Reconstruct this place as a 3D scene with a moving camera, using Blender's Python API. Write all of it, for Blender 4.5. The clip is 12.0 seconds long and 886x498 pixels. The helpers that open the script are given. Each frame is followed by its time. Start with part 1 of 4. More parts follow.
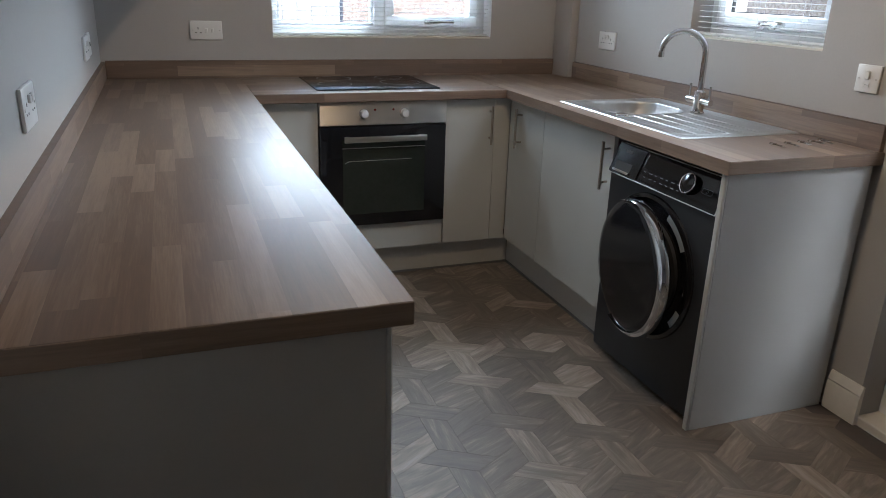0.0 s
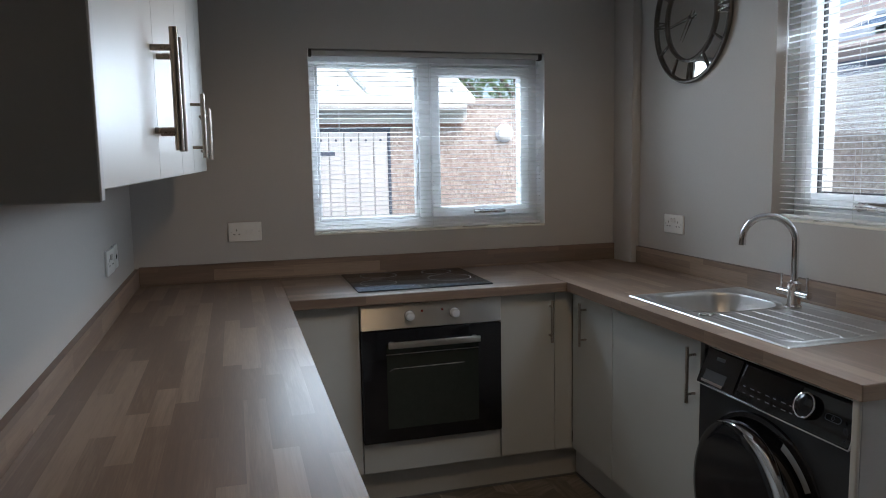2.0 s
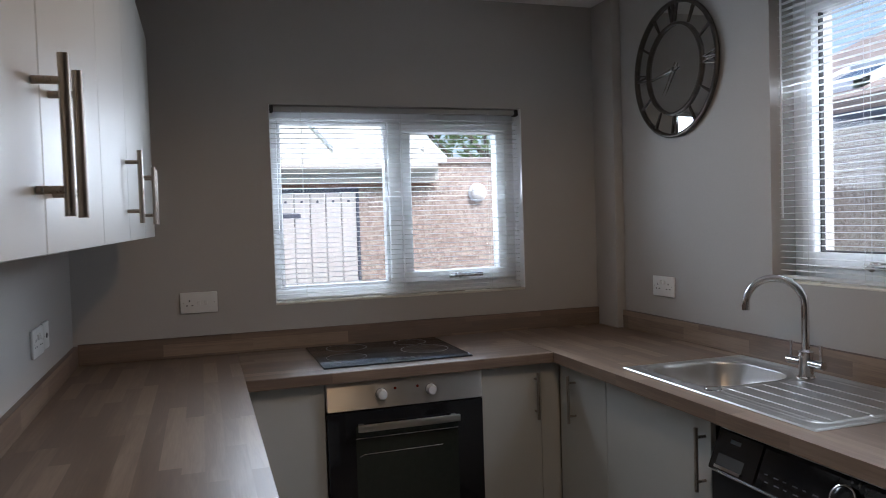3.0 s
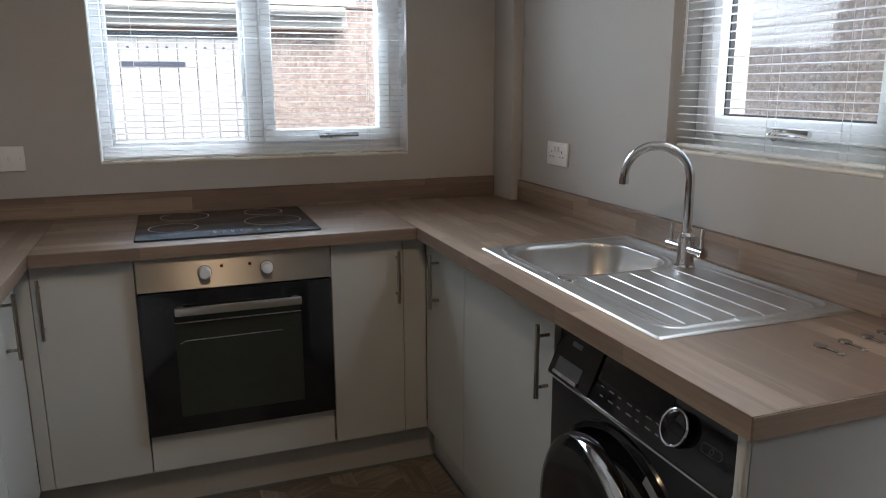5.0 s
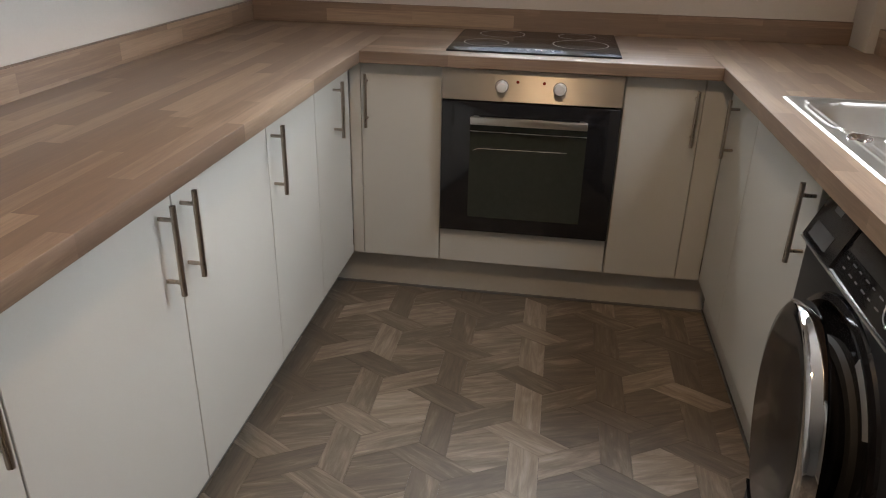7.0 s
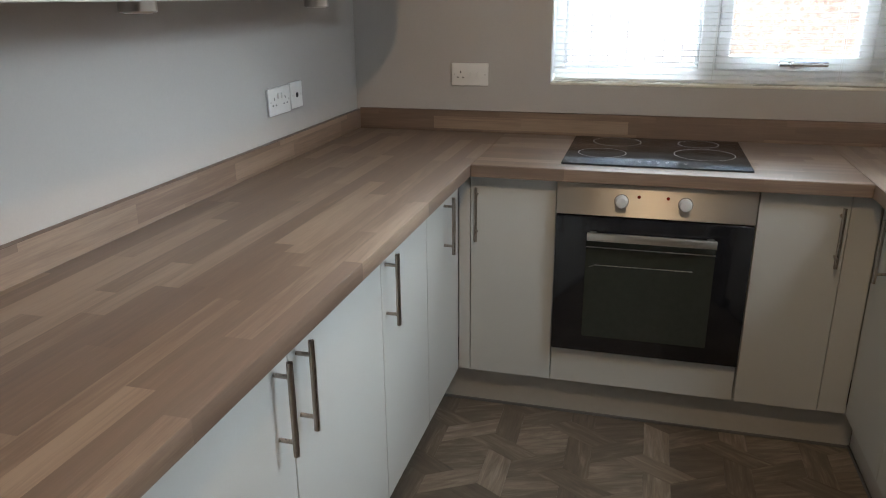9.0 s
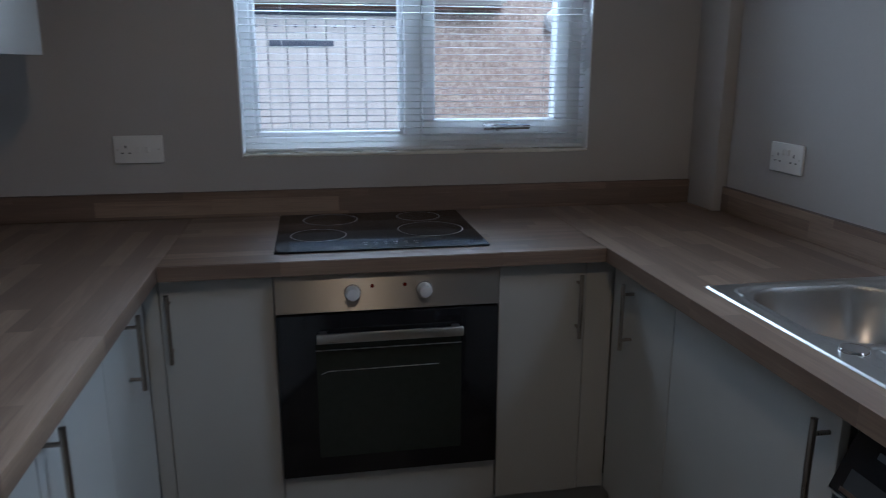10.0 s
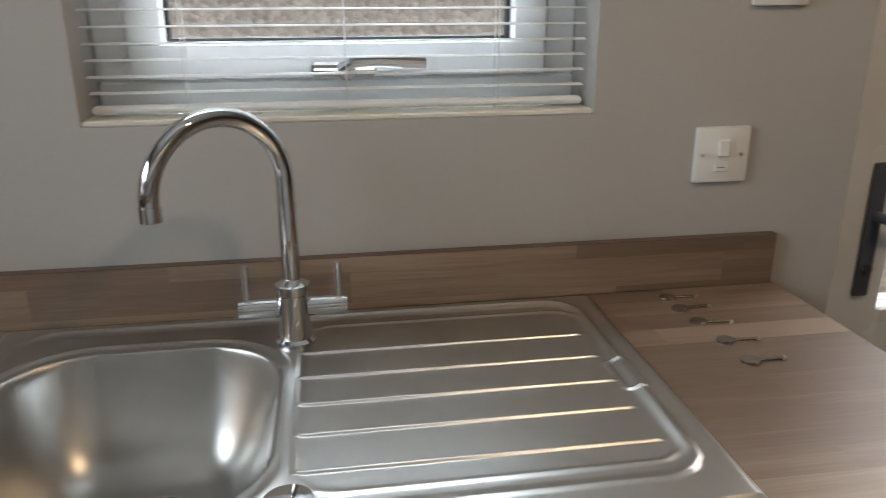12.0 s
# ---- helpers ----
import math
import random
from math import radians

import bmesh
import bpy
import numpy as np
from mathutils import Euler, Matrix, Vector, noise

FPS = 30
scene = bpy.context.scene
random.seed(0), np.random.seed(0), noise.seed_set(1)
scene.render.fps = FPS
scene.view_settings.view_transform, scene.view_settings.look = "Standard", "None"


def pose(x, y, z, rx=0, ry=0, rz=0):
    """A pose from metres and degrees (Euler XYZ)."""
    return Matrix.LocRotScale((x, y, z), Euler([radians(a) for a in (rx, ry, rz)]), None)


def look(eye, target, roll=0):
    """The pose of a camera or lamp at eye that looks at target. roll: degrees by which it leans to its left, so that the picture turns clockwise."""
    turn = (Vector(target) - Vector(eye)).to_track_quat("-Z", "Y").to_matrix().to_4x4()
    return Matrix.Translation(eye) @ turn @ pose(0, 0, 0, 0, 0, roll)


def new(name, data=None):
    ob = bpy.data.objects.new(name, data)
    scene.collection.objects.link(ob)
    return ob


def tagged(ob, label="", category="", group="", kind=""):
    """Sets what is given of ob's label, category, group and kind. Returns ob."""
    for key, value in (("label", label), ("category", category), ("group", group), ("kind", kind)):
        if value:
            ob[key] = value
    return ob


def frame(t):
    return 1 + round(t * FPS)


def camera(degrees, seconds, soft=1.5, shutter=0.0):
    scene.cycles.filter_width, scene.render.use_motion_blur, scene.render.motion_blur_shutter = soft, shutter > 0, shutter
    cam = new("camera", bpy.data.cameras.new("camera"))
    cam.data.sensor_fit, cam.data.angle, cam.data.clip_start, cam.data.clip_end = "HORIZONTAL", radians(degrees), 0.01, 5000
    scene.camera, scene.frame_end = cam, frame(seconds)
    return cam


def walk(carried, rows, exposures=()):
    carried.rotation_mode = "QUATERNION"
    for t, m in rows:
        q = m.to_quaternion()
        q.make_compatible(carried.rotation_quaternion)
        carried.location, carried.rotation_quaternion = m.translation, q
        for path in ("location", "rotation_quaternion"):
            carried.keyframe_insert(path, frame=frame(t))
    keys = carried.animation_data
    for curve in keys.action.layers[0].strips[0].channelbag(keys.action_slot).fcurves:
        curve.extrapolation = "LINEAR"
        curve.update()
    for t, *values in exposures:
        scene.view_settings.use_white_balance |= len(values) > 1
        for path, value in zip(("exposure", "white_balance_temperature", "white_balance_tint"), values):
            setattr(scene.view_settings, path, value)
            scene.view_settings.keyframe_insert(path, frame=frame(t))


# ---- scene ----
cam = camera(62.0, 12.0, soft=0.6, shutter=0.15)
PATH = [
    (0, (0.302, -3.833, 1.364), (0.954, -2.066, 0.692), 1.7),
    (0.5, (0.313, -3.805, 1.377), (0.961, -2.01, 0.778), 1.0),
    (1, (0.327, -3.715, 1.368), (0.942, -1.877, 0.872), 0.1),
    (1.5, (0.415, -3.593, 1.406), (0.971, -1.708, 1.034), -0.6),
    (2, (0.441, -3.466, 1.432), (0.977, -1.554, 1.197), -1.1),
    (2.5, (0.449, -3.322, 1.451), (1.006, -1.406, 1.318), -1.6),
    (3, (0.499, -3.21, 1.438), (1.12, -1.31, 1.362), -1.8),
    (3.5, (0.637, -3.127, 1.441), (1.356, -1.263, 1.351), -1.6),
    (5.5, (1.148, -2.913, 1.355), (1.759, -1.099, 0.774), -0.1),
    (6, (1.253, -2.983, 1.334), (1.555, -1.129, 0.647), 1.2),
    (6.5, (1.281, -3.007, 1.323), (1.274, -1.161, 0.553), 1.8),
    (7, (1.272, -3.029, 1.331), (1.009, -1.229, 0.501), 1.3),
    (9, (1.15, -2.874, 1.414), (0.649, -1.048, 0.771), -0.5),
    (9.5, (1.042, -2.704, 1.415), (0.889, -0.781, 0.884), -0.0),
    (10, (1.01, -2.446, 1.394), (1.35, -0.537, 0.907), 0.1),
    (10.5, (1.058, -2.162, 1.386), (1.965, -0.447, 0.901), -0.6),
    (11, (1.097, -1.869, 1.384), (2.525, -0.574, 0.849), -1.0),
    (11.5, (1.208, -1.617, 1.358), (3.015, -1.01, 0.753), -0.8),
    (12, (1.341, -1.452, 1.352), (3.213, -1.74, 0.709), -0.2),
]
EXPOSURES = [(0, 2.0, 5500, 10), (0.5, 1.9, 5550, 10), (1.5, 1.5, 5600, 8), (2.5, 1.05, 5700, 14), (3.5, 1.15, 5750, 15), (5.5, 1.6, 6050, 12), (6.0, 1.75, 6300, 14), (6.5, 2.15, 6600, 15),
             (7, 2.25, 6650, 16), (9, 2.15, 6000, 10), (9.5, 1.0, 5300, 11), (10, 0.6, 5000, 11), (10.5, 1.25, 5200, 10), (11, 1.8, 5650, 10), (11.5, 1.8, 5950, 11), (12, 1.48, 6200, 11)]
walk(cam, [(t, look(eye, target, roll)) for t, eye, target, roll in PATH], exposures=EXPOSURES)

# ---- world and lights ----
world = bpy.data.worlds.new("overcast")
scene.world = world
world.use_nodes = True
wn = world.node_tree
sky = wn.nodes.new("ShaderNodeTexSky")
sky.sky_type = 'NISHITA'
sky.sun_disc = False
sky.sun_elevation = radians(48)
sky.sun_rotation = radians(150)
sky.dust_density = 4.0
wn.nodes["Background"].inputs["Strength"].default_value = 0.15
wn.links.new(sky.outputs["Color"], wn.nodes["Background"].inputs["Color"])

sun = new("sun", bpy.data.lights.new("sun", 'SUN'))
sun.data.energy = 1.5
sun.data.angle = radians(25)
sun.data.color = (1.0, 0.96, 0.9)
sun.matrix_world = look((4, -6, 12), (1, 2, 0))

LAMP = Vector((1.22, -2.2, 2.40))
bulb = new("ceiling_bulb_light", bpy.data.lights.new("ceiling_bulb_light", 'SPOT'))
bulb.data.energy = 9
bulb.data.spot_size = radians(168)
bulb.data.spot_blend = 0.35
bulb.data.color = (1.0, 0.68, 0.38)
bulb.data.shadow_soft_size = 0.04
bulb.location = LAMP


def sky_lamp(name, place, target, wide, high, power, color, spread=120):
    """An added area lamp that stands in for the sky's light at a window."""
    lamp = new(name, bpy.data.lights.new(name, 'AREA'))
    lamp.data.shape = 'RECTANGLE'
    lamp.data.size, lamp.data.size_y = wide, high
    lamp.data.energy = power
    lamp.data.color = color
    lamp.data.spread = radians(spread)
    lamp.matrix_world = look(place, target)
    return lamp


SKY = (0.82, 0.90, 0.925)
# added lamps in the upper part of each opening, facing into the room
sky_lamp("north_window_sky_fill", (1.373, 0.012, 1.74), (1.373, -1.0, 1.60), 1.14, 0.38, 3.5, SKY)
sky_lamp("east_window_sky_fill", (2.36, -1.481, 1.95), (1.36, -1.481, 1.20), 0.69, 0.30, 1.6, SKY, 95)
# added lamps outside, hung above each window and out of view
sky_lamp("north_outer_sky_fill", (1.37, 0.7, 2.33), (1.3, -0.6, 1.2), 1.2, 0.5, 11.5, SKY)
sky_lamp("east_outer_sky_fill", (3.15, -1.48, 2.75), (1.9, -1.6, 1.35), 0.8, 0.8, 12, SKY)


# ---- materials ----
def mat(name, color, rough=0.5, metal=0.0, spec=0.5):
    m = bpy.data.materials.new(name)
    m.use_nodes = True
    b = m.node_tree.nodes["Principled BSDF"]
    b.inputs["Base Color"].default_value = (*color, 1)
    b.inputs["Roughness"].default_value = rough
    b.inputs["Metallic"].default_value = metal
    b.inputs["Specular IOR Level"].default_value = spec
    return m


def node(m, kind, **values):
    n = m.node_tree.nodes.new(kind)
    for key, v in values.items():
        n.inputs[key.replace("_", " ")].default_value = v
    return n


def wire(m, a, out, b, into):
    m.node_tree.links.new(a.outputs[out], b.inputs[into])


def coords(m, scale=(1, 1, 1)):
    t = node(m, "ShaderNodeTexCoord")
    p = node(m, "ShaderNodeMapping", Scale=scale)
    wire(m, t, "Object", p, "Vector")
    return p


def vary(m, color, amount=0.12, scale=3.0, stretch=(1, 1, 1), fine=60.0, bump=0.1, rough=0.1, depth=0.002):
    """Uneven tone at two scales, uneven gloss and a fine relief."""
    b = m.node_tree.nodes["Principled BSDF"]
    p = coords(m, stretch)
    big = node(m, "ShaderNodeTexNoise", Scale=scale, Detail=4.0)
    small = node(m, "ShaderNodeTexNoise", Scale=fine, Detail=3.0)
    wire(m, p, 0, big, "Vector")
    wire(m, p, 0, small, "Vector")
    mix = node(m, "ShaderNodeMix")
    mix.data_type = 'FLOAT'
    mix.inputs[0].default_value = 0.4
    wire(m, big, "Fac", mix, 2)
    wire(m, small, "Fac", mix, 3)
    ramp = node(m, "ShaderNodeValToRGB")
    c = Vector(color)
    lo, hi = c * (1 - amount), c * (1 + amount)
    ramp.color_ramp.elements[0].position, ramp.color_ramp.elements[1].position = 0.3, 0.7
    ramp.color_ramp.elements[0].color = (*lo, 1)
    ramp.color_ramp.elements[1].color = (*hi, 1)
    wire(m, mix, 0, ramp, "Fac")
    wire(m, ramp, "Color", b, "Base Color")
    base = b.inputs["Roughness"].default_value
    rr = node(m, "ShaderNodeMapRange", To_Min=max(0.02, base - rough), To_Max=min(1, base + rough))
    wire(m, big, "Fac", rr, "Value")
    wire(m, rr, "Result", b, "Roughness")
    if bump:
        bp = node(m, "ShaderNodeBump", Strength=bump, Distance=depth)
        wire(m, small, "Fac", bp, "Height")
        wire(m, bp, "Normal", b, "Normal")
    return m


def math_node(m, op, a, b=None):
    n = m.node_tree.nodes.new("ShaderNodeMath")
    n.operation = op
    for i, v in enumerate((a, b)):
        if isinstance(v, (int, float)):
            n.inputs[i].default_value = v
        elif v is not None:
            m.node_tree.links.new(v, n.inputs[i])
    return n.outputs[0]


def stave_wood(name, across, along, rough=0.42):
    """Laminate printed as butcher-block staves that run along one axis."""
    m = mat(name, (0.2, 0.14, 0.1), rough, spec=0.95)
    b = m.node_tree.nodes["Principled BSDF"]
    tc = node(m, "ShaderNodeTexCoord")
    sep = node(m, "ShaderNodeSeparateXYZ")
    wire(m, tc, "Object", sep, "Vector")
    u = math_node(m, 'DIVIDE', sep.outputs[across], 0.0485)
    col = math_node(m, 'FLOOR', u)
    w1 = node(m, "ShaderNodeTexWhiteNoise")
    w1.noise_dimensions = '1D'
    m.node_tree.links.new(col, w1.inputs["W"])
    v = math_node(m, 'ADD', math_node(m, 'DIVIDE', sep.outputs[along], 0.46), math_node(m, 'MULTIPLY', w1.outputs["Value"], 7.0))
    warp = node(m, "ShaderNodeTexNoise", Scale=0.9, Detail=0.0)
    warp.noise_dimensions = '1D'
    m.node_tree.links.new(v, warp.inputs["W"])
    v = math_node(m, 'ADD', v, math_node(m, 'MULTIPLY', warp.outputs["Fac"], 1.2))
    row = math_node(m, 'FLOOR', v)
    both = node(m, "ShaderNodeCombineXYZ")
    m.node_tree.links.new(col, both.inputs[0])
    m.node_tree.links.new(row, both.inputs[1])
    w2 = node(m, "ShaderNodeTexWhiteNoise")
    w2.noise_dimensions = '2D'
    wire(m, both, 0, w2, "Vector")
    # grain drawn out along the stave, shifted from stave to stave
    stretch = [34.0, 34.0, 34.0]
    stretch[along] = 2.2
    mp = node(m, "ShaderNodeMapping", Scale=stretch)
    wire(m, tc, "Object", mp, "Vector")
    shift = node(m, "ShaderNodeVectorMath")
    shift.operation = 'MULTIPLY_ADD'
    shift.inputs[1].default_value = (9, 9, 9)
    wire(m, w2, "Color", shift, 0)
    wire(m, mp, 0, shift, 2)
    grain = node(m, "ShaderNodeTexNoise", Scale=1.0, Detail=6.0, Roughness=0.62, Distortion=0.7)
    wire(m, shift, 0, grain, "Vector")
    pores_at = node(m, "ShaderNodeMapping", Scale=[6.0 if v < 10 else 9.0 for v in stretch])
    wire(m, shift, 0, pores_at, "Vector")
    pores = node(m, "ShaderNodeTexNoise", Scale=1.0, Detail=2.0)
    wire(m, pores_at, 0, pores, "Vector")
    flecks = math_node(m, 'MULTIPLY', math_node(m, 'SUBTRACT', pores.outputs["Fac"], 0.5), 0.34)
    tone = math_node(m, 'ADD', math_node(m, 'MULTIPLY', math_node(m, 'POWER', w2.outputs["Value"], 1.5), 0.48), math_node(m, 'MULTIPLY', grain.outputs["Fac"], 0.9))
    tone = math_node(m, 'ADD', tone, flecks)
    ramp = node(m, "ShaderNodeValToRGB")
    els = ramp.color_ramp.elements
    els[0].position, els[0].color = 0.22, (0.122, 0.08, 0.056, 1)
    els[1].position, els[1].color = 0.98, (0.3, 0.216, 0.152, 1)
    mid = els.new(0.6)
    mid.color = (0.176, 0.118, 0.081, 1)
    m.node_tree.links.new(tone, ramp.inputs["Fac"])
    wire(m, ramp, "Color", b, "Base Color")
    bp = node(m, "ShaderNodeBump", Strength=0.12, Distance=0.0006)
    wire(m, grain, "Fac", bp, "Height")
    wire(m, bp, "Normal", b, "Normal")
    rr = node(m, "ShaderNodeMapRange", To_Min=rough - 0.035, To_Max=rough + 0.07)
    wire(m, grain, "Fac", rr, "Value")
    wire(m, rr, "Result", b, "Roughness")
    return m


def floor_wood(name, axis):
    """Weathered oak print of a vinyl floor piece; each piece has a tone of its own."""
    m = mat(name, (0.1, 0.08, 0.07), 0.48)
    b = m.node_tree.nodes["Principled BSDF"]
    info = node(m, "ShaderNodeObjectInfo")
    geo = node(m, "ShaderNodeNewGeometry")
    tone0 = math_node(m, 'FRACT', math_node(m, 'ADD', info.outputs["Random"], geo.outputs["Random Per Island"]))
    mp = node(m, "ShaderNodeMapping", Rotation=(0, 0, radians(-axis)))
    wire(m, geo, "Position", mp, "Vector")
    sc = node(m, "ShaderNodeMapping", Scale=(7, 70, 7))
    wire(m, mp, 0, sc, "Vector")
    shift = node(m, "ShaderNodeVectorMath")
    shift.operation = 'ADD'
    cmb = node(m, "ShaderNodeCombineXYZ")
    m.node_tree.links.new(math_node(m, 'MULTIPLY', tone0, 40.0), cmb.inputs[0])
    wire(m, cmb, 0, shift, 0)
    wire(m, sc, 0, shift, 1)
    grain = node(m, "ShaderNodeTexNoise", Scale=1.0, Detail=7.0, Roughness=0.68, Distortion=1.0)
    wire(m, shift, 0, grain, "Vector")
    # broad worn bands along the grain, paler in places
    bs = node(m, "ShaderNodeMapping", Scale=(3.5, 22, 5))
    wire(m, mp, 0, bs, "Vector")
    band_at = node(m, "ShaderNodeVectorMath")
    band_at.operation = 'ADD'
    wire(m, cmb, 0, band_at, 0)
    wire(m, bs, 0, band_at, 1)
    band = node(m, "ShaderNodeTexNoise", Scale=1.0, Detail=4.0, Roughness=0.6, Distortion=1.4)
    wire(m, band_at, 0, band, "Vector")
    worn = math_node(m, 'MULTIPLY', math_node(m, 'POWER', band.outputs["Fac"], 2.4), 1.0)
    streak = math_node(m, 'MULTIPLY', math_node(m, 'POWER', grain.outputs["Fac"], 1.7), 0.62)
    tone = math_node(m, 'ADD', math_node(m, 'MULTIPLY', math_node(m, 'POWER', tone0, 3.0), 0.44), math_node(m, 'ADD', streak, worn))
    ramp = node(m, "ShaderNodeValToRGB")
    els = ramp.color_ramp.elements
    els[0].position, els[0].color = 0.16, (0.088, 0.068, 0.053, 1)
    els[1].position, els[1].color = 0.98, (0.36, 0.3, 0.245, 1)
    els.new(0.48).color = (0.145, 0.115, 0.086, 1)
    els.new(0.74).color = (0.25, 0.204, 0.156, 1)
    m.node_tree.links.new(tone, ramp.inputs["Fac"])
    wire(m, ramp, "Color", b, "Base Color")
    bp = node(m, "ShaderNodeBump", Strength=0.25, Distance=0.0008)
    wire(m, grain, "Fac", bp, "Height")
    wire(m, bp, "Normal", b, "Normal")
    return m


def brushed(name, color, rough, axis, strength=0.12, aniso=0.0):
    m = mat(name, color, rough, 1.0)
    b = m.node_tree.nodes["Principled BSDF"]
    s = [400.0, 400.0, 400.0]
    s[axis] = 5.0
    p = coords(m, s)
    n = node(m, "ShaderNodeTexNoise", Scale=1.0, Detail=3.0)
    wire(m, p, 0, n, "Vector")
    rr = node(m, "ShaderNodeMapRange", To_Min=rough - 0.08, To_Max=rough + 0.1)
    wire(m, n, "Fac", rr, "Value")
    wire(m, rr, "Result", b, "Roughness")
    bp = node(m, "ShaderNodeBump", Strength=strength, Distance=0.0004)
    wire(m, n, "Fac", bp, "Height")
    wire(m, bp, "Normal", b, "Normal")
    if aniso:
        b.inputs["Anisotropic"].default_value = aniso
        b.inputs["Anisotropic Rotation"].default_value = 0.0
        tg = node(m, "ShaderNodeTangent")
        tg.direction_type, tg.axis = 'RADIAL', 'X'
        wire(m, tg, "Tangent", b, "Tangent")
    return m


def pebble(name, a, bcol, scale=55.0, depth=0.012):
    """Pebbledash render: small stones, each with a tone of its own."""
    m = mat(name, a, 0.9)
    b = m.node_tree.nodes["Principled BSDF"]
    p = coords(m)
    vo = node(m, "ShaderNodeTexVoronoi", Scale=scale)
    wire(m, p, 0, vo, "Vector")
    n = node(m, "ShaderNodeTexNoise", Scale=1.3, Detail=4.0)
    wire(m, p, 0, n, "Vector")
    sp = node(m, "ShaderNodeSeparateColor")
    wire(m, vo, "Color", sp, "Color")
    t = math_node(m, 'ADD', math_node(m, 'MULTIPLY', sp.outputs[0], 0.75), math_node(m, 'MULTIPLY', math_node(m, 'SUBTRACT', n.outputs["Fac"], 0.4), 1.1))
    ramp = node(m, "ShaderNodeValToRGB")
    ramp.color_ramp.elements[0].color = (*a, 1)
    ramp.color_ramp.elements[1].color = (*bcol, 1)
    m.node_tree.links.new(t, ramp.inputs["Fac"])
    wire(m, ramp, "Color", b, "Base Color")
    bp = node(m, "ShaderNodeBump", Strength=0.4, Distance=depth)
    bp.invert = True
    wire(m, vo, "Distance", bp, "Height")
    wire(m, bp, "Normal", b, "Normal")
    return m


WALL = vary(mat("taupe_emulsion", (0.45, 0.43, 0.405), 0.75, spec=0.3), (0.45, 0.43, 0.405), 0.03, 1.5, fine=140, bump=0.12, depth=0.001)
CEIL = vary(mat("ceiling_emulsion", (0.8, 0.79, 0.77), 0.85), (0.8, 0.79, 0.77), 0.02, 2.0, fine=120)
DOOR = vary(mat("matt_grey_door", (0.49, 0.485, 0.455), 0.42, spec=0.4), (0.49, 0.485, 0.455), 0.02, 2.5, fine=220, bump=0.06, depth=0.0005)
CARC = vary(mat("grey_carcass", (0.48, 0.465, 0.425), 0.5), (0.48, 0.465, 0.425), 0.03, 3)
PANEL = vary(mat("grey_end_panel", (0.44, 0.44, 0.425), 0.45, spec=0.4), (0.44, 0.44, 0.425), 0.025, 2.0, fine=180, bump=0.05, depth=0.0005)
PLINTH = vary(mat("grey_plinth", (0.45, 0.43, 0.39), 0.5), (0.45, 0.43, 0.39), 0.05, 3)
SEAL = vary(mat("plinth_seal", (0.14, 0.135, 0.13), 0.5), (0.14, 0.135, 0.13), 0.1, 5)
WOOD_Y = stave_wood("stave_laminate_lengthwise", 0, 1)
WOOD_X = stave_wood("stave_laminate_crosswise", 1, 0)
WOOD_UY = stave_wood("upstand_laminate_lengthwise", 2, 1, 0.38)
WOOD_UX = stave_wood("upstand_laminate_crosswise", 2, 0, 0.38)
EDGING = vary(mat("dark_laminate_edging", (0.13, 0.085, 0.06), 0.42), (0.13, 0.085, 0.06), 0.2, 9, stretch=(3, 3, 8), fine=90, bump=0.06, depth=0.0005)
STEEL = brushed("brushed_steel", (0.62, 0.6, 0.57), 0.3, 0)
STEEL_V = brushed("brushed_steel_facia", (0.74, 0.71, 0.66), 0.4, 0, 0.0, 1.0)
SINK = vary(mat("sink_steel", (0.52, 0.51, 0.49), 0.34, 1.0), (0.55, 0.54, 0.52), 0.05, 3, fine=40, bump=0, rough=0.03)
HANDLE = brushed("nickel_handle", (0.4, 0.35, 0.3), 0.28, 2, 0.1)
CHROME = mat("chrome", (0.7, 0.7, 0.71), 0.05, 1.0)
vary(CHROME, (0.7, 0.7, 0.71), 0.02, 4, bump=0, rough=0.03)
BLACKGLASS = vary(mat("black_glass", (0.012, 0.012, 0.014), 0.08), (0.012, 0.012, 0.014), 0.1, 3, bump=0, rough=0.03)
OVENGLASS = vary(mat("oven_window_glass", (0.027, 0.032, 0.026), 0.1), (0.027, 0.032, 0.026), 0.15, 4, bump=0, rough=0.03)
HOB = vary(mat("hob_glass", (0.014, 0.014, 0.016), 0.14, spec=0.22), (0.018, 0.018, 0.02), 0.2, 9, bump=0, rough=0.06)
HOBMARK = vary(mat("hob_print", (0.32, 0.31, 0.3), 0.4), (0.32, 0.31, 0.3), 0.1, 20, bump=0)
ANTHRACITE = vary(mat("anthracite_case", (0.018, 0.018, 0.02), 0.4), (0.018, 0.018, 0.02), 0.12, 4, fine=300, bump=0.04, depth=0.0004)
GLOSSBLACK = vary(mat("gloss_black_plastic", (0.014, 0.014, 0.016), 0.12), (0.014, 0.014, 0.016), 0.1, 6, bump=0, rough=0.05)
RUBBER = vary(mat("black_rubber", (0.02, 0.02, 0.02), 0.7), (0.02, 0.02, 0.02), 0.2, 8)
LEGEND = vary(mat("panel_print", (0.1, 0.105, 0.11), 0.5), (0.1, 0.105, 0.11), 0.05, 8, bump=0)
STICKER = vary(mat("silver_sticker", (0.3, 0.31, 0.32), 0.4), (0.3, 0.31, 0.32), 0.15, 18, bump=0)
WHITE = vary(mat("white_plastic", (0.78, 0.77, 0.74), 0.32), (0.78, 0.77, 0.74), 0.02, 6, bump=0)
UPVC = vary(mat("white_upvc", (0.8, 0.81, 0.82), 0.28), (0.8, 0.81, 0.82), 0.02, 3, bump=0.02)
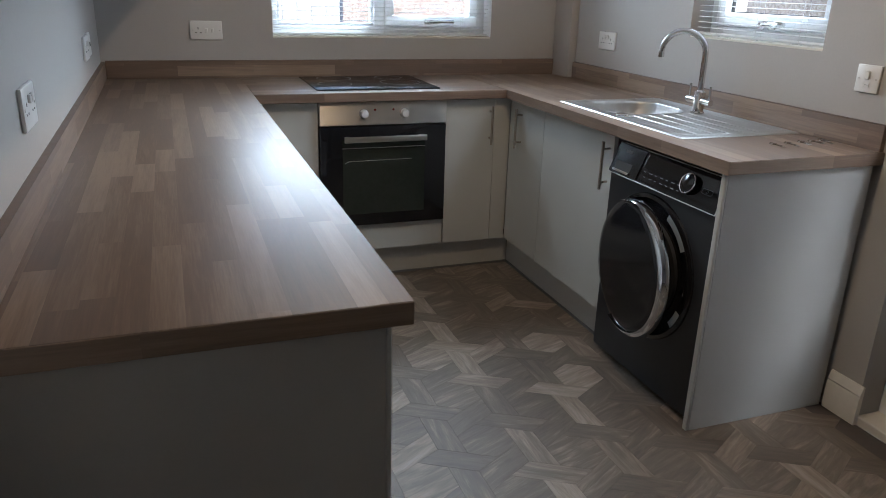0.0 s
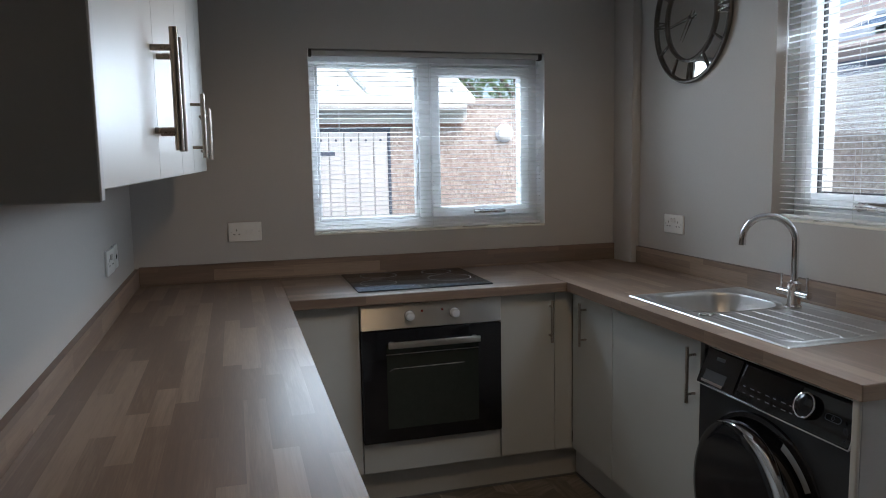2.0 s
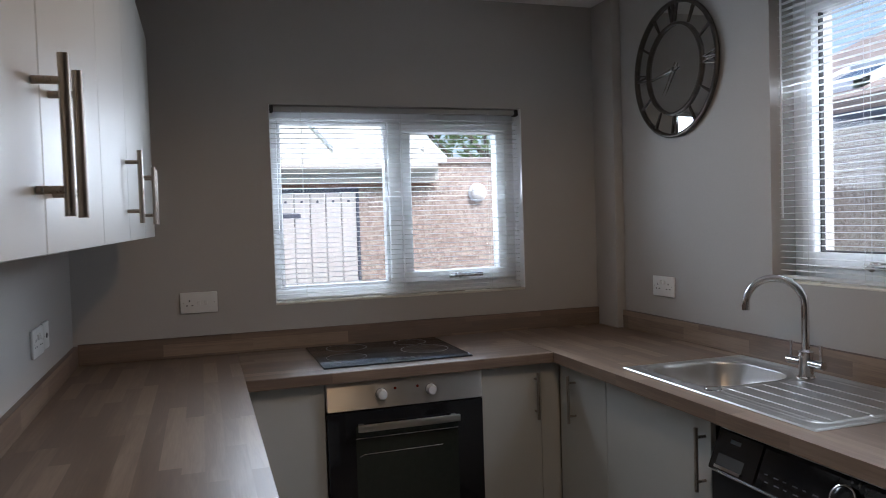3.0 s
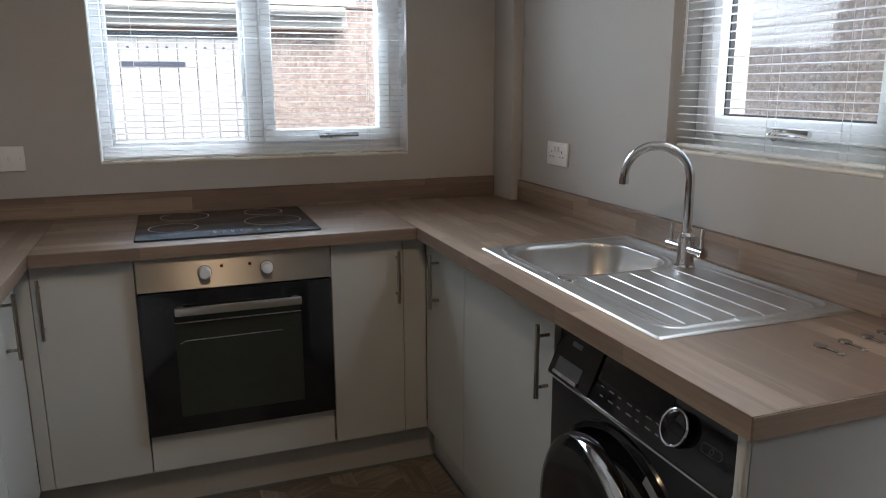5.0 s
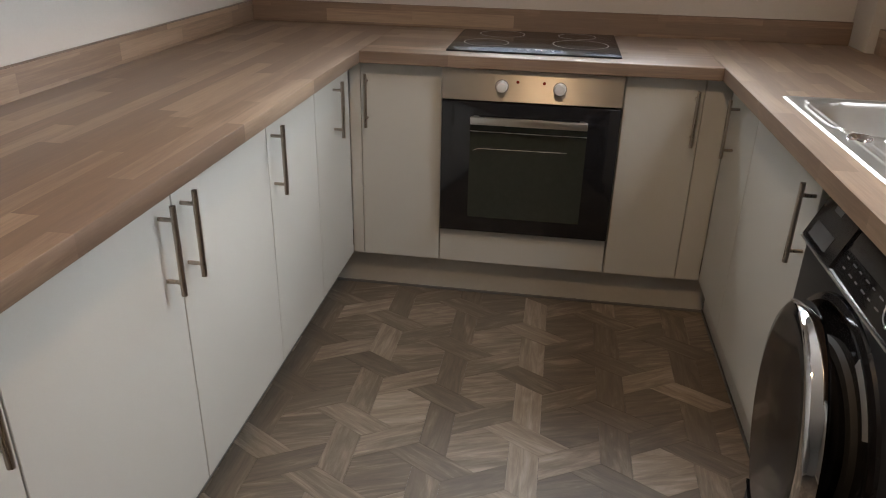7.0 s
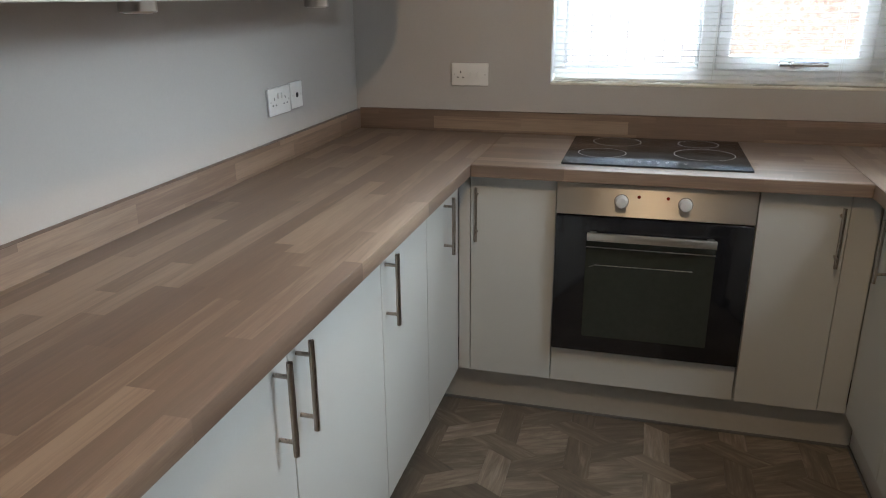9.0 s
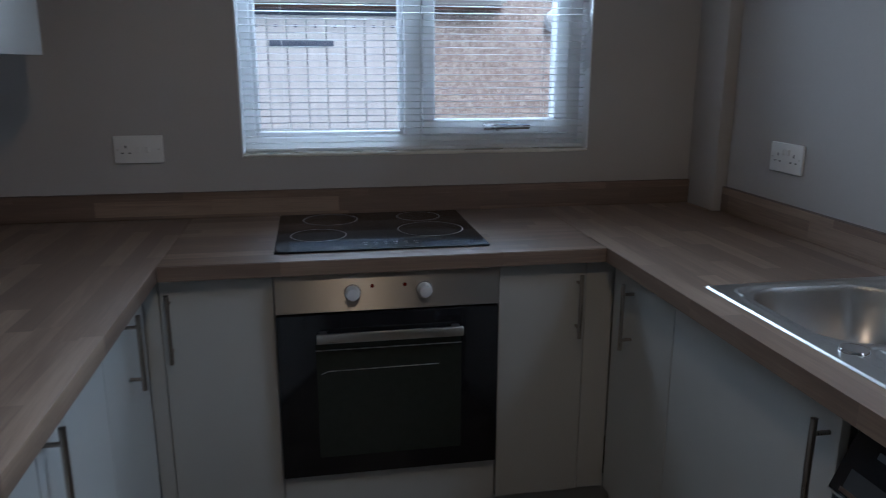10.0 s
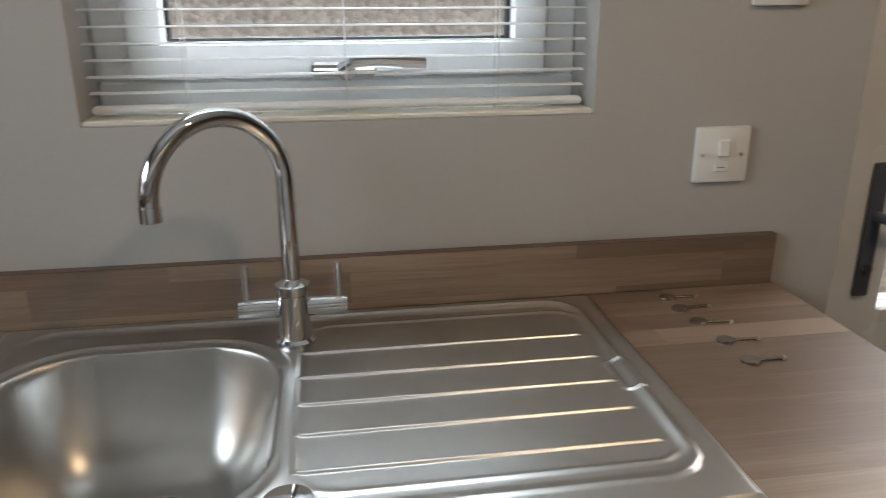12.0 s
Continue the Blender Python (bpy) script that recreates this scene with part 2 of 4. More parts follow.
SLAT = vary(mat("white_blind_slat", (0.78, 0.79, 0.79), 0.4), (0.78, 0.79, 0.79), 0.04, 5, bump=0)
RAIL = vary(mat("grey_headrail", (0.42, 0.42, 0.41), 0.4), (0.42, 0.42, 0.41), 0.05, 6, bump=0)
CORD = vary(mat("blind_cord", (0.7, 0.7, 0.68), 0.8), (0.7, 0.7, 0.68), 0.05, 20)
DARK = vary(mat("dark_gap", (0.03, 0.03, 0.03), 0.7), (0.03, 0.03, 0.03), 0.1, 5)
GASKET = vary(mat("window_gasket", (0.05, 0.05, 0.05), 0.7), (0.05, 0.05, 0.05), 0.1, 5)
GLOSSWHITE = vary(mat("white_gloss_paint", (0.75, 0.71, 0.63), 0.3), (0.75, 0.71, 0.63), 0.04, 4, bump=0.05)
BRONZE = vary(mat("antique_clock_metal", (0.09, 0.08, 0.07), 0.4, 0.8), (0.09, 0.08, 0.07), 0.3, 25, fine=200, bump=0.25)
MIRROR = mat("mirror_glass", (0.82, 0.83, 0.83), 0.03, 1.0)
vary(MIRROR, (0.82, 0.83, 0.83), 0.03, 5, bump=0, rough=0.015)
DULL = vary(mat("dull_nickel", (0.45, 0.43, 0.4), 0.25, 1.0), (0.45, 0.43, 0.4), 0.15, 30, bump=0)
KNOB = vary(mat("knob_plastic", (0.6, 0.6, 0.6), 0.35), (0.6, 0.6, 0.6), 0.03, 8, bump=0)
AMBER = vary(mat("indicator_lens", (0.18, 0.02, 0.01), 0.2), (0.18, 0.02, 0.01), 0.1, 20, bump=0)
PEBBLE = pebble("pebbledash", (0.27, 0.2, 0.165), (0.58, 0.49, 0.42), 60)
PEBBLE2 = pebble("pale_pebbledash", (0.33, 0.28, 0.23), (0.62, 0.55, 0.46), 55)
BRICK = vary(mat("red_brick", (0.3, 0.17, 0.12), 0.85), (0.3, 0.17, 0.12), 0.3, 9, fine=80, bump=0.4, depth=0.004)
PAINTED = vary(mat("pale_painted_board", (0.6, 0.57, 0.54), 0.6), (0.6, 0.57, 0.54), 0.1, 5, stretch=(6, 6, 1), fine=40, bump=0.2)
ROOFSHEET = vary(mat("pale_roof_sheet", (0.68, 0.67, 0.54), 0.4), (0.68, 0.67, 0.54), 0.08, 3)
FASCIA = vary(mat("weathered_fascia", (0.42, 0.4, 0.36), 0.7), (0.42, 0.4, 0.36), 0.12, 6, stretch=(1, 8, 8))
IRON = vary(mat("dark_ironwork", (0.08, 0.09, 0.12), 0.5), (0.08, 0.09, 0.12), 0.2, 10)
TILE = vary(mat("roof_tile", (0.36, 0.29, 0.25), 0.8), (0.36, 0.29, 0.25), 0.2, 6, fine=50, bump=0.4, depth=0.005)
CONCRETE = vary(mat("yard_concrete", (0.33, 0.32, 0.3), 0.9), (0.33, 0.32, 0.3), 0.15, 2.5, fine=70, bump=0.4, depth=0.004)
LEAF = vary(mat("leaf", (0.07, 0.12, 0.03), 0.5), (0.07, 0.12, 0.03), 0.35, 3, bump=0)
BARK = vary(mat("bark", (0.12, 0.09, 0.07), 0.9), (0.12, 0.09, 0.07), 0.3, 8, bump=0.5, depth=0.01)
STONEBASE = vary(mat("floor_screed", (0.09, 0.075, 0.065), 0.6), (0.09, 0.075, 0.065), 0.15, 5)
FLOOR_HEX = floor_wood("vinyl_oak_hexagon", 20)
FLOOR_A = floor_wood("vinyl_oak_strip_lengthwise", 90)
FLOOR_B = floor_wood("vinyl_oak_strip_rising", 30)
FLOOR_C = floor_wood("vinyl_oak_strip_falling", -30)

GLASS = bpy.data.materials.new("clear_glass")
GLASS.use_nodes = True
gb = GLASS.node_tree.nodes["Principled BSDF"]
gb.inputs["Roughness"].default_value = 0.0
gb.inputs["IOR"].default_value = 1.45
gb.inputs["Transmission Weight"].default_value = 1.0
gb.inputs["Base Color"].default_value = (0.97, 0.99, 0.98, 1)


# ---- mesh helpers ----
def box(bm, x0, y0, z0, x1, y1, z1, bevel=0.0, segments=1):
    x0, x1, y0, y1, z0, z1 = min(x0, x1), max(x0, x1), min(y0, y1), max(y0, y1), min(z0, z1), max(z0, z1)
    m = Matrix.Translation(((x0 + x1) / 2, (y0 + y1) / 2, (z0 + z1) / 2)) @ Matrix.Diagonal((x1 - x0, y1 - y0, z1 - z0, 1))
    made = bmesh.ops.create_cube(bm, size=1, matrix=m)["verts"]
    if bevel:
        edges = list({e for v in made for e in v.link_edges})
        bmesh.ops.bevel(bm, geom=edges, offset=bevel, segments=segments, affect='EDGES', profile=0.5)
    return bm


def block(*a, **k):
    return box(bmesh.new(), *a, **k)


def rod(bm, a, b, r, n=16, r2=None, caps=True):
    a, b = Vector(a), Vector(b)
    d = b - a
    m = Matrix.Translation((a + b) / 2) @ d.to_track_quat('Z', 'Y').to_matrix().to_4x4()
    bmesh.ops.create_cone(bm, cap_ends=caps, segments=n, radius1=r, radius2=r if r2 is None else r2, depth=d.length, matrix=m)
    return bm


def tube(bm, pts, r, n=14, closed=False):
    """A round tube along a line of points."""
    pts = [Vector(p) for p in pts]
    rings = []
    count = len(pts)
    side = None
    for i, p in enumerate(pts):
        if closed:
            d = pts[(i + 1) % count] - pts[i - 1]
        else:
            d = pts[min(i + 1, count - 1)] - pts[max(i - 1, 0)]
        d.normalize()
        if side is None:
            side = d.orthogonal().normalized()
        side = (side - d * side.dot(d)).normalized()
        up = d.cross(side)
        rings.append([bm.verts.new(p + r * (math.cos(k * math.tau / n) * side + math.sin(k * math.tau / n) * up)) for k in range(n)])
    for i in range(count if closed else count - 1):
        a, b = rings[i], rings[(i + 1) % count]
        for k in range(n):
            bm.faces.new((a[k], a[(k + 1) % n], b[(k + 1) % n], b[k]))
    if not closed:
        bm.faces.new(rings[0][::-1])
        bm.faces.new(rings[-1])
    return bm


def turned(bm, profile, m=None, n=32):
    """A turned body: radius and height pairs spun round z, then set by m."""
    m = m or Matrix()
    rings = [[bm.verts.new(m @ Vector((r * math.cos(k * math.tau / n), r * math.sin(k * math.tau / n), h))) for k in range(n)] for r, h in profile]
    for a, b in zip(rings, rings[1:]):
        for k in range(n):
            bm.faces.new((a[k], a[(k + 1) % n], b[(k + 1) % n], b[k]))
    bm.faces.new(rings[0][::-1])
    bm.faces.new(rings[-1])
    return bm


def prism(bm, outline, thick, m=None):
    """A flat outline (x, y) given a thickness in z, set by m."""
    m = m or Matrix()
    low = [bm.verts.new(m @ Vector((x, y, 0))) for x, y in outline]
    top = [bm.verts.new(m @ Vector((x, y, thick))) for x, y in outline]
    k = len(outline)
    bm.faces.new(top)
    bm.faces.new(low[::-1])
    for i in range(k):
        bm.faces.new((low[i], low[(i + 1) % k], top[(i + 1) % k], top[i]))
    return bm


def finish(name, bm, material, smooth=True):
    bmesh.ops.recalc_face_normals(bm, faces=bm.faces)
    me = bpy.data.meshes.new(name)
    bm.to_mesh(me)
    bm.free()
    me.materials.append(material)
    if smooth:
        me.shade_smooth()
        me.set_sharp_from_angle(angle=radians(35))
    return me


def part(name, bm, material, parent, label="", smooth=True):
    ob = new(name, finish(name, bm, material, smooth))
    ob.parent = parent
    if label:
        ob["label"] = label
    return ob


def thing(name, label, category, group="", at=(0, 0, 0)):
    ob = new(name)
    ob.location = at
    return tagged(ob, label, category, group)


def shell(name, bm, material, label, category, smooth=False):
    return tagged(new(name, finish(name, bm, material, smooth)), label, category, kind="structure")


# ---- plan ----
RX = 2.388          # east wall's face; the west wall's is x = 0, the north wall's y = 0
SY = -8.5           # south wall, unseen; set far back so that less light bounces
CZ = 2.45           # ceiling
TOP = 0.91          # worktop
NW = (0.79, 1.956, 1.10, 1.956)       # north window: x, x, z, z
EW = (-1.838, -1.124, 1.19, 2.20)     # east window: y, y, z, z
DY = (-3.16, -2.275)                  # back door's opening
DZ = 2.06

# ---- walls, floor, ceiling ----
w = bmesh.new()
box(w, -0.3, 0, -0.1, NW[0], 0.28, CZ)
box(w, NW[1], 0, -0.1, RX + 0.28, 0.28, CZ)
box(w, NW[0], 0, -0.1, NW[1], 0.28, NW[2])
box(w, NW[0], 0, NW[3], NW[1], 0.28, CZ)
shell("wall_north", w, WALL, "taupe painted kitchen wall with a window over the hob", "wall")
w = bmesh.new()
box(w, RX, EW[1], -0.1, RX + 0.28, 0, CZ)
box(w, RX, DY[1], -0.1, RX + 0.28, EW[0], CZ)
box(w, RX, EW[0], -0.1, RX + 0.28, EW[1], EW[2])
box(w, RX, EW[0], EW[3], RX + 0.28, EW[1], CZ)
box(w, RX, DY[0], DZ, RX + 0.28, DY[1], CZ)
box(w, RX, SY, -0.1, RX + 0.28, DY[0], CZ)
shell("wall_east", w, WALL, "taupe painted kitchen wall with a window over the sink", "wall")
LEAN = 0.022        # the west wall runs slightly out of square, up to the end of the worktop
w = prism(bmesh.new(), [(-0.3, SY), (LEAN, SY), (LEAN, -2.85), (0, 0), (-0.3, 0)], CZ + 0.1, Matrix.Translation((0, 0, -0.1)))
shell("wall_west", w, WALL, "plain taupe painted wall behind the long worktop", "wall")
# unseen closing wall; its distance keeps the south-facing panels dark
shell("wall_south", block(-0.3, SY - 0.2, -0.1, RX + 0.28, SY, CZ), WALL, "unseen taupe end wall, set far back to lessen bounced light", "wall")
shell("ceiling", block(-0.3, SY - 0.2, CZ, RX + 0.28, 0.28, CZ + 0.15), CEIL, "plain white painted ceiling", "ceiling")
FLOOR = shell("floor", block(0, SY, -0.1, RX, 0, -0.003), STONEBASE, "vinyl floor printed as oak hexagons in woven strips", "floor")
shell("pipe_boxing_trim", block(2.34, -0.183, TOP, RX, 0, CZ, bevel=0.004, segments=2), WALL, "taupe painted pipe boxing in the corner above the worktop", "boxing", True)


def skirting(name, x, y0, y1, side, label):
    """Moulded skirting along y, on a wall whose face is x; side: +1 when the room lies towards +x."""
    prof = [(0, 0), (0.018, 0), (0.018, 0.095), (0.014, 0.105), (0.017, 0.112), (0.012, 0.122), (0.009, 0.136), (0.005, 0.142), (0, 0.142)]
    b = bmesh.new()
    prism(b, prof, abs(y1 - y0), Matrix(((side, 0, 0, x), (0, 0, 1, min(y0, y1)), (0, 1, 0, 0), (0, 0, 0, 1))))
    return tagged(new(name, finish(name, b, GLOSSWHITE)), label, "skirting", kind="structure")


skirting("baseboard_east", RX, -2.152, DY[1] - 0.012, -1, "moulded white gloss skirting beside the back door")
skirting("baseboard_east_far", RX, SY, DY[0], -1, "moulded white gloss skirting")
skirting("baseboard_west", LEAN, SY, -2.86, 1, "moulded white gloss skirting below the wall")


# ---- windows ----
def window_north():
    x0, x1, z0, z1 = NW
    t = tagged(new("window_1"), "white plastic double window with one top-hung opening sash", "window", kind="structure")
    y0, y1 = 0.10, 0.17
    f = bmesh.new()
    box(f, x0, y0, z0, x1, y1, z0 + 0.055, 0.004)
    box(f, x0, y0, z1 - 0.055, x1, y1, z1, 0.004)
    box(f, x0, y0, z0 + 0.055, x0 + 0.04, y1, z1 - 0.055, 0.004)
    box(f, x1 - 0.05, y0, z0 + 0.055, x1, y1, z1 - 0.055, 0.004)
    box(f, 1.327, y0 - 0.004, z0 + 0.055, 1.387, y1, z1 - 0.055, 0.004)
    part("window_frame", f, UPVC, t)
    b = bmesh.new()
    for a in ((x0 + 0.04, z0 + 0.055, 1.327, z0 + 0.07), (x0 + 0.04, z1 - 0.07, 1.327, z1 - 0.055),
              (x0 + 0.04, z0 + 0.07, x0 + 0.055, z1 - 0.07), (1.312, z0 + 0.07, 1.327, z1 - 0.07)):
        box(b, a[0], y0 + 0.012, a[1], a[2], y1 - 0.01, a[3], 0.003)
    part("glazing_bead", b, UPVC, t)
    s = bmesh.new()
    sx0, sx1, sz0, sz1 = 1.387, x1 - 0.05, z0 + 0.058, z1 - 0.058
    box(s, sx0, y0 - 0.018, sz0, sx1, y1 - 0.02, sz0 + 0.05, 0.005)
    box(s, sx0, y0 - 0.018, sz1 - 0.05, sx1, y1 - 0.02, sz1, 0.005)
    box(s, sx0, y0 - 0.018, sz0 + 0.05, sx0 + 0.045, y1 - 0.02, sz1 - 0.05, 0.005)
    box(s, sx1 - 0.05, y0 - 0.018, sz0 + 0.05, sx1, y1 - 0.02, sz1 - 0.05, 0.005)
    sash = part("opening_sash", s, UPVC, t)
    pane = part("pane", block(sx0 + 0.045, 0.125, sz0 + 0.05, sx1 - 0.05, 0.131, sz1 - 0.05), GLASS, t)
    pane2 = part("pane", block(x0 + 0.055, 0.135, z0 + 0.07, 1.312, 0.141, z1 - 0.07), GLASS, t)
    pane.visible_shadow = pane2.visible_shadow = False
    h = bmesh.new()
    box(h, 1.60, y0 - 0.03, sz0 + 0.012, 1.69, y0 - 0.018, sz0 + 0.036, 0.004)
    rod(h, (1.645, y0 - 0.05, sz0 + 0.024), (1.645, y0 - 0.018, sz0 + 0.024), 0.012)
    box(h, 1.636, y0 - 0.058, sz0 + 0.016, 1.76, y0 - 0.046, sz0 + 0.033, 0.005, segments=2)
    part("window_handle", h, CHROME, sash, "chrome espagnolette handle")
    part("window_sill", block(x0 + 0.001, 0.001, z0, x1 - 0.001, y0, z0 + 0.01, 0.003), GLOSSWHITE, t, "thin white painted inner sill")
    r = bmesh.new()
    box(r, x0, 0.003, z0 + 0.01, x0 + 0.004, y0, z1)
    box(r, x1 - 0.004, 0.003, z0 + 0.01, x1, y0, z1)
    part("reveal_lining", r, UPVC, t)


def window_east():
    y0, y1, z0, z1 = EW
    t = tagged(new("window_2"), "white plastic window with a top-hung sash over the sink", "window", kind="structure")
    xa, xb = RX + 0.10, RX + 0.17
    f = bmesh.new()
    box(f, xa, y0, z0, xb, y1, z0 + 0.05, 0.004)
    box(f, xa, y0, z1 - 0.05, xb, y1, z1, 0.004)
    box(f, xa, y0, z0 + 0.05, xb, y0 + 0.05, z1 - 0.05, 0.004)
    box(f, xa, y1 - 0.05, z0 + 0.05, xb, y1, z1 - 0.05, 0.004)
    part("window_frame", f, UPVC, t)
    a0, a1, c0, c1 = y0 + 0.052, y1 - 0.052, z0 + 0.052, z1 - 0.052
    s = bmesh.new()
    box(s, xa - 0.018, a0, c0, xb - 0.02, a1, c0 + 0.05, 0.006, 2)
    box(s, xa - 0.018, a0, c1 - 0.05, xb - 0.02, a1, c1, 0.006, 2)
    box(s, xa - 0.018, a0, c0 + 0.05, xb - 0.02, a0 + 0.05, c1 - 0.05, 0.006, 2)
    box(s, xa - 0.018, a1 - 0.05, c0 + 0.05, xb - 0.02, a1, c1 - 0.05, 0.006, 2)
    sash = part("opening_sash", s, UPVC, t)
    g = bmesh.new()
    for q in ((a0 + 0.05, c0 + 0.05, a1 - 0.05, c0 + 0.056), (a0 + 0.05, c0 + 0.056, a0 + 0.056, c1 - 0.05), (a1 - 0.056, c0 + 0.056, a1 - 0.05, c1 - 0.05)):
        box(g, xa + 0.012, q[0], q[1], xa + 0.03, q[2], q[3])
    part("gasket", g, GASKET, sash, "black rubber glazing gasket")
    pane = part("pane", block(xa + 0.025, a0 + 0.05, c0 + 0.05, xa + 0.031, a1 - 0.05, c1 - 0.05), GLASS, t)
    pane.visible_shadow = False
    h = bmesh.new()
    ym = (y0 + y1) / 2
    zh = c0 + 0.012
    box(h, xa - 0.03, ym - 0.045, zh - 0.011, xa - 0.018, ym + 0.05, zh + 0.011, 0.004)
    rod(h, (xa - 0.05, ym, zh), (xa - 0.018, ym, zh), 0.014)
    tube(h, [(xa - 0.05, ym + 0.008, zh), (xa - 0.056, ym - 0.01, zh + 0.012), (xa - 0.056, ym - 0.05, zh + 0.013), (xa - 0.054, ym - 0.115, zh + 0.009)], 0.008, 10)
    part("window_handle", h, CHROME, sash, "chrome espagnolette handle")
    part("window_sill", block(RX + 0.001, y0 + 0.001, z0, xa, y1 - 0.001, z0 + 0.008, 0.002), GLOSSWHITE, t, "thin white painted inner sill")


window_north()
window_east()


def blind(name, label, along, start, stop, z0, z1, across, cords, wand):
    """Venetian blind; along: axis of the slats (0 or 1), across: its middle in the other axis."""
    t = thing(name, label, "blind", at=(0, 0, 0))

    def at(u, v, z):
        return (u, across + v, z) if along == 0 else (across + v, u, z)

    def bx(bm, u0, v0, za, u1, v1, zb, bevel=0.0):
        p, q = at(u0, v0, za), at(u1, v1, zb)
        return box(bm, *p, *q, bevel=bevel)

    part("headrail", bx(bmesh.new(), start + 0.004, -0.014, z1 - 0.026, stop - 0.004, 0.014, z1 - 0.003, 0.002), RAIL, t, "grey metal headrail")
    part("bottom_rail", bx(bmesh.new(), start + 0.008, -0.012, z0 + 0.012, stop - 0.008, 0.012, z0 + 0.023, 0.004), SLAT, t)
    for u in (start + 0.001, stop - 0.022):
        part("bracket", bx(bmesh.new(), u, -0.018, z1 - 0.03, u + 0.021, 0.018, z1 - 0.001, 0.002), DARK, t, "dark end bracket")
    # one curved slat, shared by all the others
    sl = bmesh.new()
    half, n = 0.0125, 4
    top, low = [], []
    for k in range(n + 1):
        v = -half + 2 * half * k / n
        h = 0.0022 * (1 - (v / half) ** 2)
        top.append([sl.verts.new(at(u, v, h)) for u in (start + 0.008, stop - 0.008)])
        low.append([sl.verts.new(at(u, v, h - 0.0006)) for u in (start + 0.008, stop - 0.008)])
    for k in range(n):
        sl.faces.new((top[k][0], top[k][1], top[k + 1][1], top[k + 1][0]))
        sl.faces.new((low[k][0], low[k + 1][0], low[k + 1][1], low[k][1]))
    sl.faces.new((top[0][0], low[0][0], low[0][1], top[0][1]))
    sl.faces.new((top[n][0], top[n][1], low[n][1], low[n][0]))
    me = finish("slat", sl, SLAT)
    step = 0.0218
    z = z0 + 0.04
    while z < z1 - 0.04:
        ob = new("slat", me)
        ob.parent = t
        ob.location = (0, 0, z)
        z += step
    for u in cords:
        for v in (-0.0135, 0.0135):
            part("ladder_cord", rod(bmesh.new(), at(u, v, z0 + 0.02), at(u, v, z1 - 0.02), 0.0008, 6), CORD, t)
        part("cord_plug", rod(bmesh.new(), at(u, 0, z0 + 0.004), at(u, 0, z0 + 0.013), 0.005, 10), SLAT, t)
    if wand is not None:
        part("tilt_wand", rod(bmesh.new(), at(wand, -0.02, z0 + 0.22), at(wand, -0.018, z1 - 0.03), 0.0035, 8), UPVC, t, "clear plastic tilt wand")
    return t


blind("venetian_blind", "white metal venetian blind with open slats over the hob", 0, NW[0], NW[1], NW[2], NW[3], 0.045, (0.93, 1.375, 1.80), None)
blind("venetian_blind", "white metal venetian blind with open slats over the sink", 1, EW[0], EW[1], EW[2], EW[3], RX + 0.04, (-1.70, -1.48, -1.26), -1.155)


# ---- back door ----
def back_door():
    t = tagged(new("door_1"), "white half-glazed plastic back door, shut", "door", kind="structure")
    x0, x1 = RX + 0.10, RX + 0.17
    y0, y1 = DY
    f = bmesh.new()
    box(f, x0, y1 - 0.06, 0.0, x1, y1, DZ, 0.004)
    box(f, x0, y0, 0.0, x1, y0 + 0.06, DZ, 0.004)
    box(f, x0, y0 + 0.06, DZ - 0.06, x1, y1 - 0.06, DZ, 0.004)
    part("door_frame", f, UPVC, t)
    part("threshold", block(RX, y0, -0.003, x1, y1, 0.03, 0.004), GLOSSWHITE, t)
    leaf = bmesh.new()
    a, b = y0 + 0.062, y1 - 0.062
    box(leaf, x0 - 0.012, b - 0.115, 0.035, x1 - 0.01, b, DZ - 0.064, 0.005)
    box(leaf, x0 - 0.012, a, 0.035, x1 - 0.01, a + 0.115, DZ - 0.064, 0.005)
    box(leaf, x0 - 0.012, a + 0.115, 0.035, x1 - 0.01, b - 0.115, 0.80, 0.005)
    box(leaf, x0 - 0.012, a + 0.115, DZ - 0.18, x1 - 0.01, b - 0.115, DZ - 0.064, 0.005)
    lf = part("door_leaf", leaf, UPVC, t)
    pane = part("pane", block(x0 + 0.02, a + 0.115, 0.80, x0 + 0.026, b - 0.115, DZ - 0.18), GLASS, t)
    pane.visible_shadow = False
    h = bmesh.new()
    yh = b - 0.065
    box(h, x0 - 0.022, yh - 0.015, 0.83, x0 - 0.0125, yh + 0.015, 1.08, 0.004, 2)
    rod(h, (x0 - 0.06, yh, 0.985), (x0 - 0.02, yh, 0.985), 0.009)
    box(h, x0 - 0.066, yh - 0.115, 0.977, x0 - 0.052, yh + 0.01, 0.994, 0.005, 2)
    part("door_handle", h, IRON, lf, "dark metal lever handle on a long plate")
    part("key_cylinder", rod(bmesh.new(), (x0 - 0.028, yh, 0.885), (x0 - 0.02, yh, 0.885), 0.009), CHROME, lf)


back_door()


# ---- worktops and upstands ----
def worktop(board, strip_box, material, end_material, label):
    t = thing("worktop", label, "worktop")
    part("board", board, material, t)
    if strip_box:
        part("edging_strip", block(*strip_box, bevel=0.0012), end_material, t, "thin laminate edging on the cut end")


